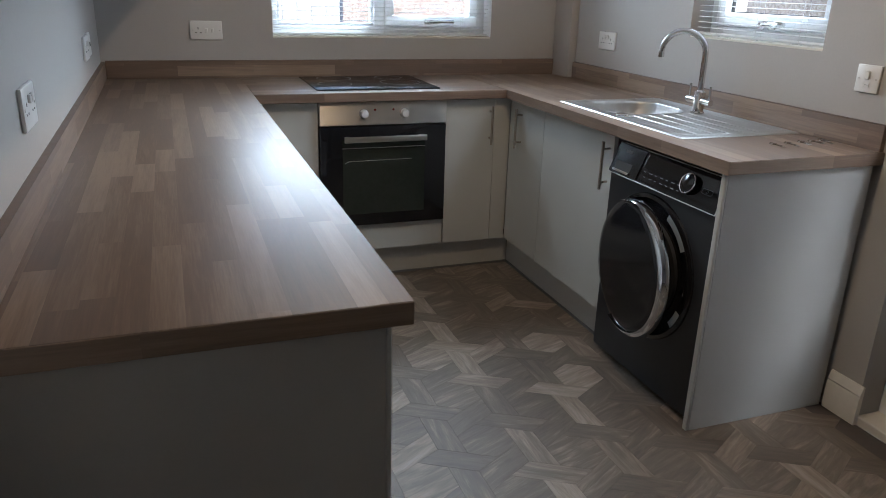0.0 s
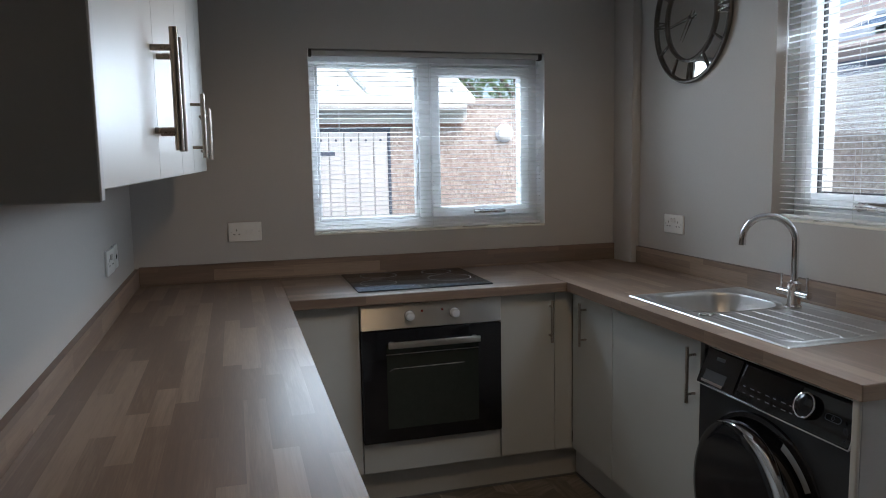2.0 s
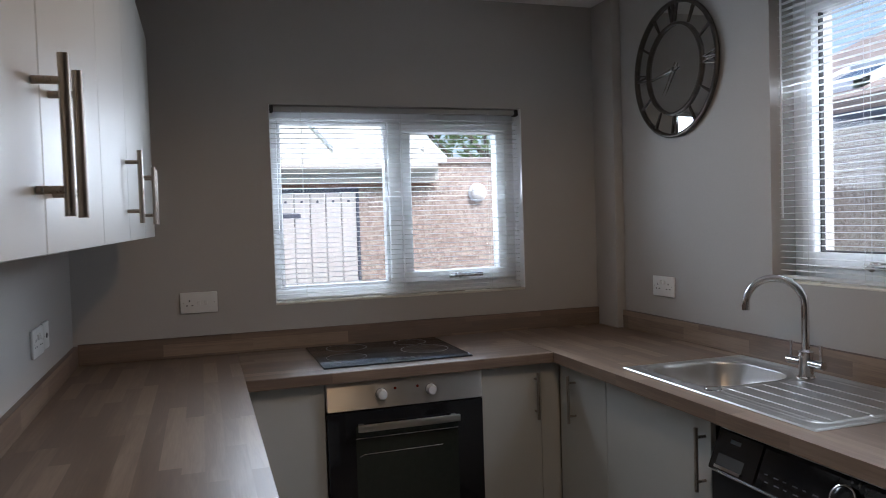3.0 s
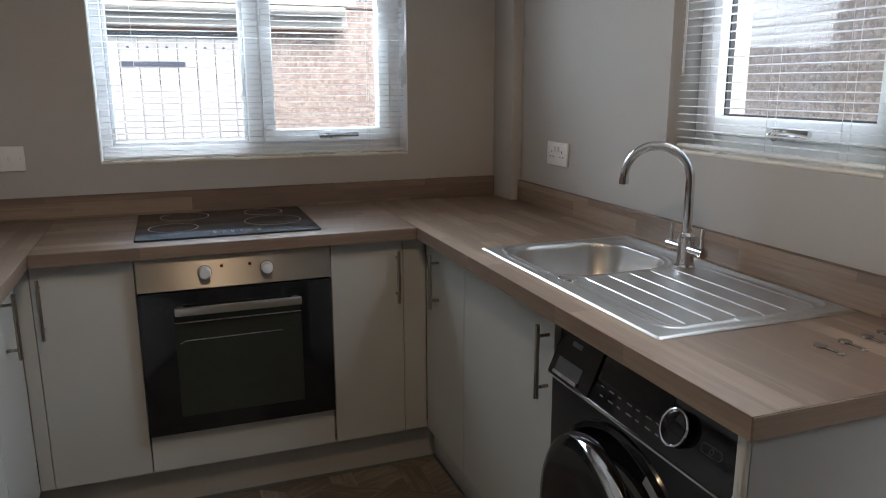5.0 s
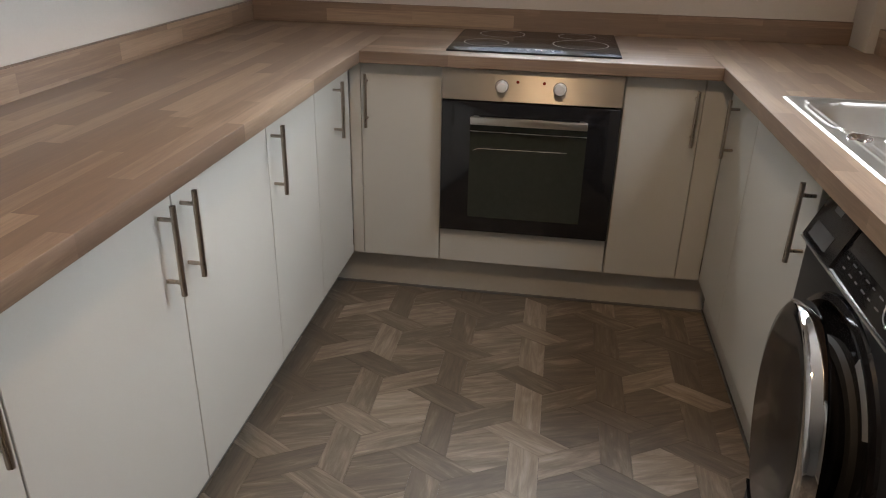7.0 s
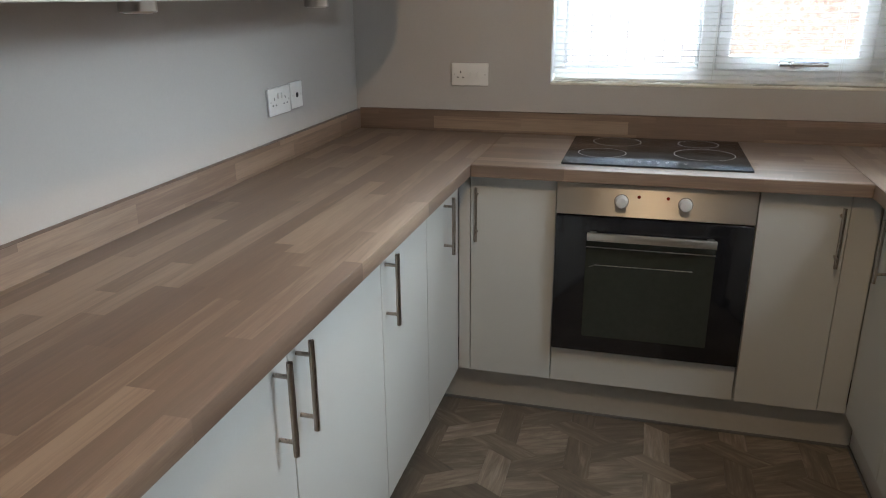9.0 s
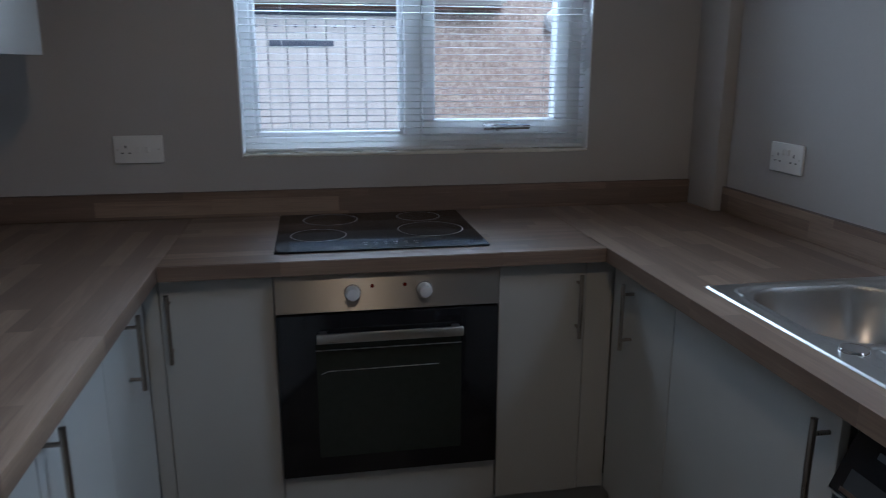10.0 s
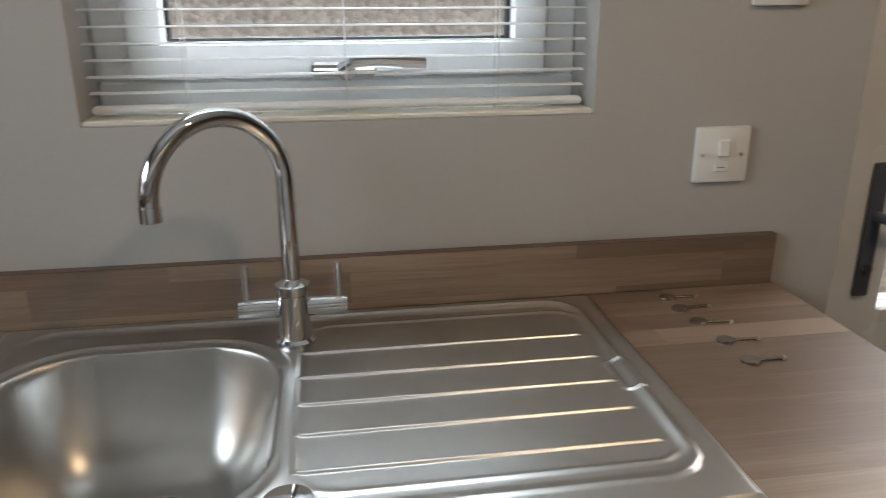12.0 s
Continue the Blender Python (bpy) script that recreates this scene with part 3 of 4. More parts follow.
LX, BY, WX = 0.622, -0.61, 1.79
worktop(block(0, -2.8485, TOP - 0.04, LX, -0.0005, TOP, 0.0025, 2), (0.0005, -2.8505, TOP - 0.0395, LX - 0.001, -2.8484, TOP - 0.0008), WOOD_Y, WOOD_X, "long brown stave-patterned laminate worktop, empty")
worktop(block(LX + 0.0004, BY, TOP - 0.04, WX - 0.0004, -0.0005, TOP, 0.0025, 2), (LX + 0.001, BY - 0.0014, TOP - 0.0392, WX - 0.001, BY - 0.0001, TOP - 0.0022), WOOD_X, WOOD_X, "brown stave-patterned laminate worktop holding the hob")
SX0, SX1, SY0, SY1 = 1.862, 2.362, -1.838, -0.99   # sink's outline
b = bmesh.new()
box(b, WX, -1.02, TOP - 0.04, RX, -0.0005, TOP)
box(b, WX, -2.1585, TOP - 0.04, RX, -1.40, TOP)
box(b, WX, -1.40, TOP - 0.04, SX0 + 0.04, -1.02, TOP)
box(b, SX1 - 0.04, -1.40, TOP - 0.04, RX, -1.02, TOP)
bmesh.ops.remove_doubles(b, verts=b.verts, dist=0.0001)
worktop(b, (WX + 0.0008, -2.1605, TOP - 0.0395, RX - 0.0005, -2.1584, TOP - 0.0008), WOOD_Y, WOOD_X, "brown stave-patterned laminate worktop holding the sink")

U = 0.084


def upstand(x0, y0, x1, y1, material, label):
    t = thing("upstand", label, "upstand")
    part("board", block(x0, y0, TOP + 0.0005, x1, y1, TOP + U - 0.0012, 0.001), material, t)
    part("top_edging", block(x0, y0, TOP + U - 0.0011, x1, y1, TOP + U, 0.0004), EDGING, t, "darker brown laminate edging")
    return t


low = 0.077
t = thing("upstand", "low brown laminate upstand along the painted wall", "upstand")
run = [(0.0003, -0.001), (LEAN + 0.0003, -2.85), (LEAN + 0.018, -2.85), (0.018, -0.001)]
part("board", prism(bmesh.new(), run, low - 0.0017, Matrix.Translation((0, 0, TOP + 0.0005))), WOOD_UY, t)
part("top_edging", prism(bmesh.new(), run, 0.0011, Matrix.Translation((0, 0, TOP + low - 0.0011))), EDGING, t, "darker brown laminate edging")
upstand(0.0185, -0.018, 2.3395, -0.001, WOOD_UX, "low brown laminate upstand behind the hob")
upstand(RX - 0.018, -2.152, RX - 0.001, -0.1835, WOOD_UY, "low brown laminate upstand behind the sink")


# ---- cabinets ----
def bar_handle(parent, foot, out, z0, z1, r=0.006):
    """A T-bar handle: a bar and two feet; foot: (x, y) on the door's face, out: (dx, dy) away from it."""
    h = bmesh.new()
    fx, fy = foot
    dx, dy = out
    px, py = fx + dx * 0.032, fy + dy * 0.032
    rod(h, (px, py, z0), (px, py, z1), r, 18)
    for z in (z0 + 0.028, z1 - 0.028):
        rod(h, (fx + dx * 0.0005, fy + dy * 0.0005, z), (px, py, z), r * 0.75, 14)
    return part("handle", h, HANDLE, parent, "brushed nickel bar handle")


PZ = 0.15
FX, GX, FY = 0.572, 1.835, -0.568      # faces of the doors: west run, east run, north run
DB, DT = 0.155, 0.862
T = 0.018


def west_unit(y0, y1, handle, label):
    t = thing("base_cabinet", label, "cabinet", "kitchen base cabinets")
    part("body", block(0.02, y0 + 0.0005, PZ, FX - T - 0.002, y1 - 0.0005, TOP - 0.041), CARC, t)
    d = part("door", block(FX - T, y0 + 0.0018, DB, FX, y1 - 0.0018, DT, 0.0012), DOOR, t)
    if handle is not None:
        bar_handle(d, (FX, handle), (1, 0), 0.652, 0.836)


west_unit(-0.945, -0.5695, -0.755, "matt grey corner base cabinet with one door and bar handle")
west_unit(-1.33, -0.945, -1.298, "matt grey base cabinet with one door and bar handle")
west_unit(-1.815, -1.33, -1.782, "matt grey base cabinet with one door and bar handle")
west_unit(-2.31, -1.815, -1.868, "matt grey base cabinet with one door and bar handle")
west_unit(-2.815, -2.31, -2.357, "matt grey base cabinet with one door and bar handle")


def end_panel(board, edge, label):
    t = thing("end_panel", label, "panel")
    part("board", block(*board, bevel=0.001), PANEL, t)
    part("front_edging", block(*edge, bevel=0.004, segments=3), DOOR, t, "rounded pale grey edging")
    return t


end_panel((0.02, -2.836, 0, 0.580, -2.817, TOP - 0.041), (0.5802, -2.8365, 0, 0.5905, -2.8165, TOP - 0.041), "plain matt grey end panel closing the cabinet run")


# north run: a narrow door on each side of the oven
def north_unit(x0, x1, hx, label):
    t = thing("base_cabinet", label, "cabinet", "kitchen base cabinets")
    part("body", block(x0 + 0.0005, FY + T + 0.002, PZ, x1 - 0.0005, -0.02, TOP - 0.041), CARC, t)
    d = part("door", block(x0 + 0.0018, FY, DB, x1 - 0.0018, FY + T, DT, 0.0012), DOOR, t)
    bar_handle(d, (hx, FY), (0, -1), 0.648, 0.832)


north_unit(0.613, 0.898, 0.637, "narrow matt grey base cabinet beside the oven")
north_unit(1.500, 1.752, 1.727, "narrow matt grey base cabinet beside the oven")
for x0, x1 in ((FX + 0.0005, 0.6125), (1.7525, GX - 0.0005)):
    tagged(new("corner_post", finish("corner_post", block(x0, FY + 0.002, DB, x1, FY + 0.03, DT, 0.001), DOOR)), "narrow grey corner post between two cabinet runs", "filler")


def east_unit(y0, y1, handle, label):
    t = thing("base_cabinet", label, "cabinet", "kitchen base cabinets")
    part("body", block(GX + T + 0.002, y0 + 0.0005, PZ, RX - 0.02, y1 - 0.0005, 0.74), CARC, t)
    d = part("door", block(GX, y0 + 0.0018, DB, GX + T, y1 - 0.0018, DT, 0.0012), DOOR, t)
    bar_handle(d, (GX, handle), (-1, 0), 0.648, 0.832)


east_unit(-0.925, -0.5695, -0.70, "matt grey corner base cabinet with one door and bar handle")
east_unit(-1.492, -0.925, -1.466, "matt grey sink base cabinet with one door and bar handle")
end_panel((1.8082, -2.145, 0, RX - 0.02, -2.125, TOP - 0.041), (1.797, -2.1455, 0, 1.808, -2.1245, TOP - 0.041), "plain matt grey end panel beside the washing machine")

# plinths with a dark sealing strip at the floor
for name, q in (("plinth", (0.46, -2.815, 0.0, 0.478, -0.5105, PZ - 0.002)), ("plinth", (0.4785, -0.51, 0.0, 1.8815, -0.492, PZ - 0.002)), ("plinth", (1.882, -1.492, 0.0, 1.90, -0.5105, PZ - 0.002))):
    t = thing(name, "grey kickboard plinth under the base cabinets", "plinth", "plinths")
    part("board", block(*q, bevel=0.001), PLINTH, t)
    x0, y0, z0, x1, y1, z1 = q
    if x1 < 0.5:
        s = block(x1, y0, 0, x1 + 0.006, y1, 0.012, 0.001)
    elif x0 > 1.8:
        s = block(x0 - 0.006, y0, 0, x0, y1, 0.012, 0.001)
    else:
        s = block(x0 + 0.007, y0 - 0.006, 0, x1 - 0.007, y0, 0.01, 0.001)
    part("sealing_strip", s, SEAL, t, "dark plastic sealing strip")


# wall cabinets
def wall_unit(y0, y1, handle, end=False):
    t = thing("wall_cabinet", "matt grey wall cabinet with a bar handle", "cabinet", "kitchen wall cabinets")
    part("body", block(0.001, y0 + 0.0005, 1.417, 0.318, y1 - 0.0005, 2.13, 0.001), CARC, t)
    d = part("door", block(0.32, y0 + 0.0018, 1.414, 0.338, y1 - 0.0018, 2.13, 0.0012), DOOR, t)
    if handle is not None:
        bar_handle(d, (0.338, handle), (1, 0), 1.455, 1.625)


wall_unit(-2.813, -2.307, -2.352)
wall_unit(-2.307, -1.80, -2.262)
wall_unit(-1.80, -1.306, -1.352)
wall_unit(-1.306, -0.788, -0.838)
wall_unit(-0.788, -0.326, -0.738)
tagged(new("cabinet_end_panel", finish("cabinet_end_panel", block(0.001, -2.832, 1.405, 0.34, -2.814, 2.13, 0.0015), PANEL)), "matt grey end panel on the wall cabinets", "panel")
for y in (-0.675, -1.53, -2.42):
    t = thing("under_cabinet_light", "small round silver spotlight under the wall cabinet, off", "light", "under-cabinet lights", at=(0.15, y, 1.4))
    part("housing", turned(bmesh.new(), [(0.034, -0.008), (0.037, -0.005), (0.037, 0.0165)]), STEEL, t)
    part("lens", turned(bmesh.new(), [(0.026, -0.0095), (0.028, -0.0082)]), WHITE, t)


# ---- oven ----
def oven():
    t = thing("oven", "built-in electric oven with steel panel and black glass door", "oven")
    x0, x1 = 0.9, 1.495
    yf = -0.592
    part("body", block(x0 + 0.01, -0.555, 0.29, x1 - 0.01, -0.03, 0.862), CARC, t)
    part("control_panel", block(x0, yf, 0.762, x1, -0.554, 0.866, 0.002), STEEL_V, t, "brushed steel control panel")
    d = bmesh.new()
    box(d, x0, yf, 0.288, x1, -0.556, 0.757, 0.003, 2)
    door = part("oven_door", d, BLACKGLASS, t, "black glass door")
    part("oven_window", block(1.0, yf - 0.0012, 0.345, 1.392, yf - 0.0002, 0.70), OVENGLASS, door)
    h = bmesh.new()
    box(h, 1.003, yf - 0.042, 0.69, 1.39, yf - 0.03, 0.716, 0.003, 2)
    for x in (1.02, 1.373):
        box(h, x - 0.01, yf - 0.03, 0.694, x + 0.01, yf, 0.712, 0.002)
    part("door_handle", h, STEEL, door, "flat brushed steel handle")
    rk = bmesh.new()
    rod(rk, (1.0, yf - 0.0022, 0.658), (1.392, yf - 0.0022, 0.658), 0.0016, 8)
    rod(rk, (1.03, yf - 0.0022, 0.598), (1.33, yf - 0.0022, 0.60), 0.0015, 8)
    rod(rk, (1.012, yf - 0.0022, 0.59), (1.03, yf - 0.0022, 0.598), 0.0011, 8)
    part("rack_edge", rk, STEEL, door, "thin bright rack edge behind the glass")
    for x in (1.10, 1.290):
        m = Matrix.Translation((x, yf, 0.814)) @ Matrix.Rotation(radians(90), 4, 'X')
        part("knob", turned(bmesh.new(), [(0.0195, 0.0), (0.0195, 0.006), (0.018, 0.02), (0.0155, 0.026), (0.004, 0.0275)], m), KNOB, t, "pale grey round knob")
        part("knob_ring", turned(bmesh.new(), [(0.0225, 0), (0.0225, 0.0015)], m), HOBMARK, t)
    for x in (1.152, 1.238):
        m = Matrix.Translation((x, yf, 0.83)) @ Matrix.Rotation(radians(90), 4, 'X')
        part("indicator", turned(bmesh.new(), [(0.0052, 0), (0.0052, 0.002), (0.003, 0.0035)], m, 14), AMBER, t, "dark red indicator lamp")


oven()
tagged(new("oven_filler", finish("oven_filler", block(0.9005, FY, DB, 1.4945, FY + T, 0.284, 0.0012), DOOR)), "matt grey filler panel below the oven", "panel")


# ---- hob ----
def ring(bm, cx, cy, z, r, wide, n=56):
    a = [bm.verts.new((cx + r * math.cos(k * math.tau / n), cy + r * math.sin(k * math.tau / n), z)) for k in range(n)]
    b_ = [bm.verts.new((cx + (r - wide) * math.cos(k * math.tau / n), cy + (r - wide) * math.sin(k * math.tau / n), z)) for k in range(n)]
    for k in range(n):
        bm.faces.new((a[k], a[(k + 1) % n], b_[(k + 1) % n], b_[k]))


def hob():
    t = thing("hob", "black ceramic hob with four ringed cooking zones", "hob", at=(0, 0, 0))
    part("glass", block(0.902, -0.537, TOP + 0.0004, 1.481, -0.045, TOP + 0.0064, 0.0025, 2), HOB, t)
    z = TOP + 0.0069
    for cx, cy, r in ((1.02, -0.355, 0.08), (1.35, -0.32, 0.098), (1.06, -0.14, 0.085), (1.34, -0.13, 0.07)):
        q = bmesh.new()
        ring(q, cx, cy, z, r, 0.003)
        part("zone_ring", q, HOBMARK, t)
    q = bmesh.new()
    for k in range(6):
        x = 1.145 + k * 0.028
        ring(q, x, -0.47, z, 0.006, 0.0022, 14)
        box(q, x - 0.004, -0.492, z - 0.0003, x + 0.004, -0.489, z)
    part("touch_controls", q, HOBMARK, t, "printed touch controls")


hob()


# ---- sink: one pressed sheet ----
def smooth(a):
    a = np.clip(a, 0, 1)
    return a * a * (3 - 2 * a)


def round_rect(x, y, cx, cy, hx, hy, r):
    """Signed distance to a rounded rectangle (minus: inside)."""
    qx, qy = np.abs(x - cx) - (hx - r), np.abs(y - cy) - (hy - r)
    return np.hypot(np.maximum(qx, 0), np.maximum(qy, 0)) + np.minimum(np.maximum(qx, qy), 0) - r


def sink():
    t = thing("sink", "stainless steel single-bowl sink with ribbed drainer", "sink")
    nx, ny = 720, 220
    gx = np.linspace(SX0, SX1, nx)
    gy = np.linspace(SY0, SY1, ny)
    X, Y = np.meshgrid(gx, gy, indexing="ij")
    z = np.full(X.shape, TOP + 0.005)
    edge = round_rect(X, Y, (SX0 + SX1) / 2, (SY0 + SY1) / 2, (SX1 - SX0) / 2, (SY1 - SY0) / 2, 0.008)
    z -= 0.0042 * smooth((edge + 0.006) / 0.006)
    # a raised bead round the sheet, and the sunk drainer with its own step
    bead = round_rect(X, Y, (SX0 + SX1) / 2 + 0.01, (SY0 + SY1) / 2, (SX1 - SX0) / 2 - 0.03, (SY1 - SY0) / 2 - 0.035, 0.05)
    front = smooth((X - (SX0 + 0.03)) / 0.02)
    z += 0.0028 * np.exp(-(bead / 0.0045) ** 2) * front
    z -= 0.0022 * smooth(-(bead + 0.004) / 0.012)
    inner = round_rect(X, Y, 2.12, -1.60, 0.185, 0.195, 0.04)
    z += 0.0016 * np.exp(-((inner - 0.004) / 0.004) ** 2)
    # ribs of the drainer
    for rx in (1.968, 2.034, 2.097, 2.161, 2.227):
        inside = smooth((Y + 1.782) / 0.008) * smooth((-1.398 - Y) / 0.008)
        z += 0.0026 * np.exp(-((X - rx) / 0.0031) ** 4) * inside
    # overflow notch pressed into the end of the drainer
    notch = round_rect(X, Y, 2.108, -1.797, 0.036, 0.013, 0.01)
    z += 0.0022 * np.exp(-(notch / 0.003) ** 2)
    # bowl
    bowl = round_rect(X, Y, 2.088, -1.206, 0.178, 0.168, 0.105)
    z += 0.0024 * np.exp(-((bowl - 0.022) / 0.006) ** 2) * (Y > -1.39)
    lip = smooth(-(bowl - 0.002) / 0.012)
    wall = 1 - (1 - np.clip(-(bowl - 0.001) / 0.105, 0, 1)) ** 2.6
    z -= 0.006 * lip + 0.142 * wall
    hole = np.hypot(X - 2.11, Y + 1.225)
    z -= 0.004 * smooth((0.05 - hole) / 0.008)
    verts = np.stack([X, Y, z], -1).reshape(-1, 3)
    i = np.arange(nx * ny).reshape(nx, ny)
    quads = np.stack([i[:-1, :-1], i[1:, :-1], i[1:, 1:], i[:-1, 1:]], -1).reshape(-1, 4)
    me = bpy.data.meshes.new("basin")
    me.from_pydata(verts.tolist(), [], quads.tolist())
    me.materials.append(SINK)
    me.shade_smooth()
    ob = new("basin", me)
    ob.parent = t
    # waste in the bowl and the pop-up control on the rim
    zb = TOP + 0.005 - 0.148 - 0.0035
    q = turned(bmesh.new(), [(0.043, 0), (0.045, 0.002), (0.041, 0.005), (0.036, 0.003), (0.032, -0.001), (0.006, -0.001)], Matrix.Translation((2.11, -1.225, zb)))
    part("waste", q, CHROME, t, "chrome basket waste")
    q = turned(bmesh.new(), [(0.0262, 0), (0.0262, 0.004), (0.024, 0.0075), (0.013, 0.009), (0.002, 0.0095)], Matrix.Translation((1.918, -1.397, TOP + 0.0025)))
    part("waste_control", q, CHROME, t, "round chrome waste control")


sink()


def tap():
    t = thing("mixer_tap", "tall chrome swan-neck mixer tap with two levers", "tap", at=(0, 0, 0))
    bx, by, bz = 2.268, -1.393, TOP + 0.003
    b = turned(bmesh.new(), [(0.027, 0), (0.027, 0.005), (0.0225, 0.009), (0.021, 0.03), (0.021, 0.07), (0.0225, 0.072), (0.0225, 0.084), (0.015, 0.088), (0.0125, 0.092)], Matrix.Translation((bx, by, bz)))
    part("body", b, CHROME, t)
    d = Vector((2.165 - bx, -1.252 - by, 0))
    rad = d.length / 2
    d.normalize()
    zc = 1.137
    pts = [Vector((bx, by, bz + 0.08)), Vector((bx, by, 1.05)), Vector((bx, by, zc - 0.02))]
    for k in range(0, 33):
        a = math.pi * k / 32
        pts.append(Vector((bx, by, zc)) + d * (rad - rad * math.cos(a)) + Vector((0, 0, rad * math.sin(a))))
    pts.append(pts[-1] + Vector((0, 0, -0.012)))
    part("spout", tube(bmesh.new(), pts, 0.0118, 20), CHROME, t)
    part("nozzle", rod(bmesh.new(), pts[-1] - Vector((0, 0, 0.006)), pts[-1] + Vector((0, 0, 0.012)), 0.0128, 20), CHROME, t)
    for s in (-1, 1):
        lv = bmesh.new()
        rod(lv, (bx, by + s * 0.018, 0.963), (bx, by + s * 0.066, 0.963), 0.0135, 20)
        rod(lv, (bx, by + s * 0.0665, 0.963), (bx, by + s * 0.071, 0.963), 0.0125, 20)
        rod(lv, (bx, by + s * 0.06, 0.972), (bx, by + s * 0.06, 1.024), 0.0048, 14)
        part("lever", lv, CHROME, t, "chrome lever handle")


tap()


# ---- keys ----
def key(x, y, turn):
    t = thing("key", "small steel window key lying on the worktop", "key", "keys on the worktop", at=(x, y, TOP + 0.0003))
    t.rotation_euler[2] = radians(turn)
    h = bmesh.new()
    outline = [(0.013 * math.cos(a), 0.011 * math.sin(a)) for a in np.linspace(0.35, math.tau - 0.35, 22)]
    prism(h, outline + [(0.012, -0.004), (0.012, 0.004)], 0.0035)
    part("head", h, DULL, t)
    s = bmesh.new()
    box(s, 0.011, -0.0026, 0, 0.05, 0.0026, 0.0032, 0.0006)
    box(s, 0.04, -0.006, 0, 0.0475, -0.002, 0.0028, 0.0005)
    part("blade", s, DULL, t)


key(2.335, -1.957, -92)
key(2.292, -1.957, -86)
key(2.243, -1.962, -98)
key(2.180, -1.969, -92)
key(2.119, -1.970, -88)


# ---- sockets and switches ----
def plate(name, label, m, wide, high, kind):
    """A wall plate in its own plane: x across, y up, z out of the wall; m sets it on the wall."""
    t = thing(name, label, "socket" if "socket" in name else "switch")
    t.matrix_world = m
    p = bmesh.new()
    box(p, -wide / 2, -high / 2, 0, wide / 2, high / 2, 0.009, 0.003, 2)
    part("plate", p, WHITE, t)
    for sx in ((-wide / 2 + 0.0125), (wide / 2 - 0.0125)):
        part("screw", rod(bmesh.new(), (sx, 0, 0.009), (sx, 0, 0.0098), 0.003, 12), STEEL, t)
    if kind in ("double", "single"):
        for ox in ((-0.037, 0.037) if kind == "double" else (-0.037,)):
            holes = bmesh.new()
            box(holes, ox - 0.002, 0.004, 0.0088, ox + 0.002, 0.013, 0.0094)
            for s in (-1, 1):
                box(holes, ox + s * 0.011 - 0.0035, -0.013, 0.0088, ox + s * 0.011 + 0.0035, -0.009, 0.0094)
            part("pin_holes", holes, DARK, t)
        for ox in ((-0.012, 0.012) if kind == "double" else (0.0, 0.028)):
            part("rocker", block(ox - 0.006, 0.008 if kind == "double" else -0.01, 0.009, ox + 0.006, 0.026 if kind == "double" else 0.01, 0.0155, 0.0015), WHITE, t)
    elif kind == "fused":
        part("rocker", block(-0.009, -0.002, 0.009, 0.009, 0.024, 0.0165, 0.002), WHITE, t)
        part("fuse_carrier", block(-0.011, -0.026, 0.009, 0.011, -0.012, 0.0108, 0.001), WHITE, t)
        part("slot", block(-0.006, -0.0195, 0.0106, 0.006, -0.0185, 0.0111), DARK, t)
    elif kind == "aerial":
        part("outlet", turned(bmesh.new(), [(0.008, 0.009), (0.008, 0.011), (0.004, 0.0112), (0.003, 0.0095)], None, 18), DARK, t)
    else:
        part("rocker", block(-0.006, -0.012, 0.009, 0.006, 0.012, 0.0125, 0.0015), WHITE, t)
    return t


def on_west(y, z):
    return Matrix(((0, 0, 1, 0.0006 - LEAN * y / 2.85), (1, 0, 0, y), (0, 1, 0, z), (0, 0, 0, 1)))


def on_north(x, z):
    return Matrix(((1, 0, 0, x), (0, 0, -1, -0.0004), (0, 1, 0, z), (0, 0, 0, 1)))


def on_east(y, z):
    return Matrix(((0, 0, -1, RX - 0.0004), (-1, 0, 0, y), (0, 1, 0, z), (0, 0, 0, 1)))


plate("wall_socket", "white plastic socket and switch plate beside the window", on_north(0.478, 1.133), 0.147, 0.086, "single")
plate("wall_socket", "white plastic double socket above the long worktop", on_west(-2.13, 1.11), 0.147, 0.086, "double")
plate("wall_socket", "white plastic double socket near the corner", on_west(-0.70, 1.108), 0.147, 0.086, "double")
plate("aerial_socket", "small white plastic outlet plate near the corner", on_west(-0.575, 1.112), 0.086, 0.086, "aerial")
plate("wall_socket", "white plastic double socket near the pipe boxing", on_east(-0.492, 1.127), 0.15, 0.086, "double")
plate("fused_switch", "white plastic fused switch above the worktop", on_east(-2.045, 1.124), 0.088, 0.086, "fused")
plate("light_switch", "white plastic light switch beside the back door", on_east(-2.11, 1.385), 0.088, 0.088, "switch")


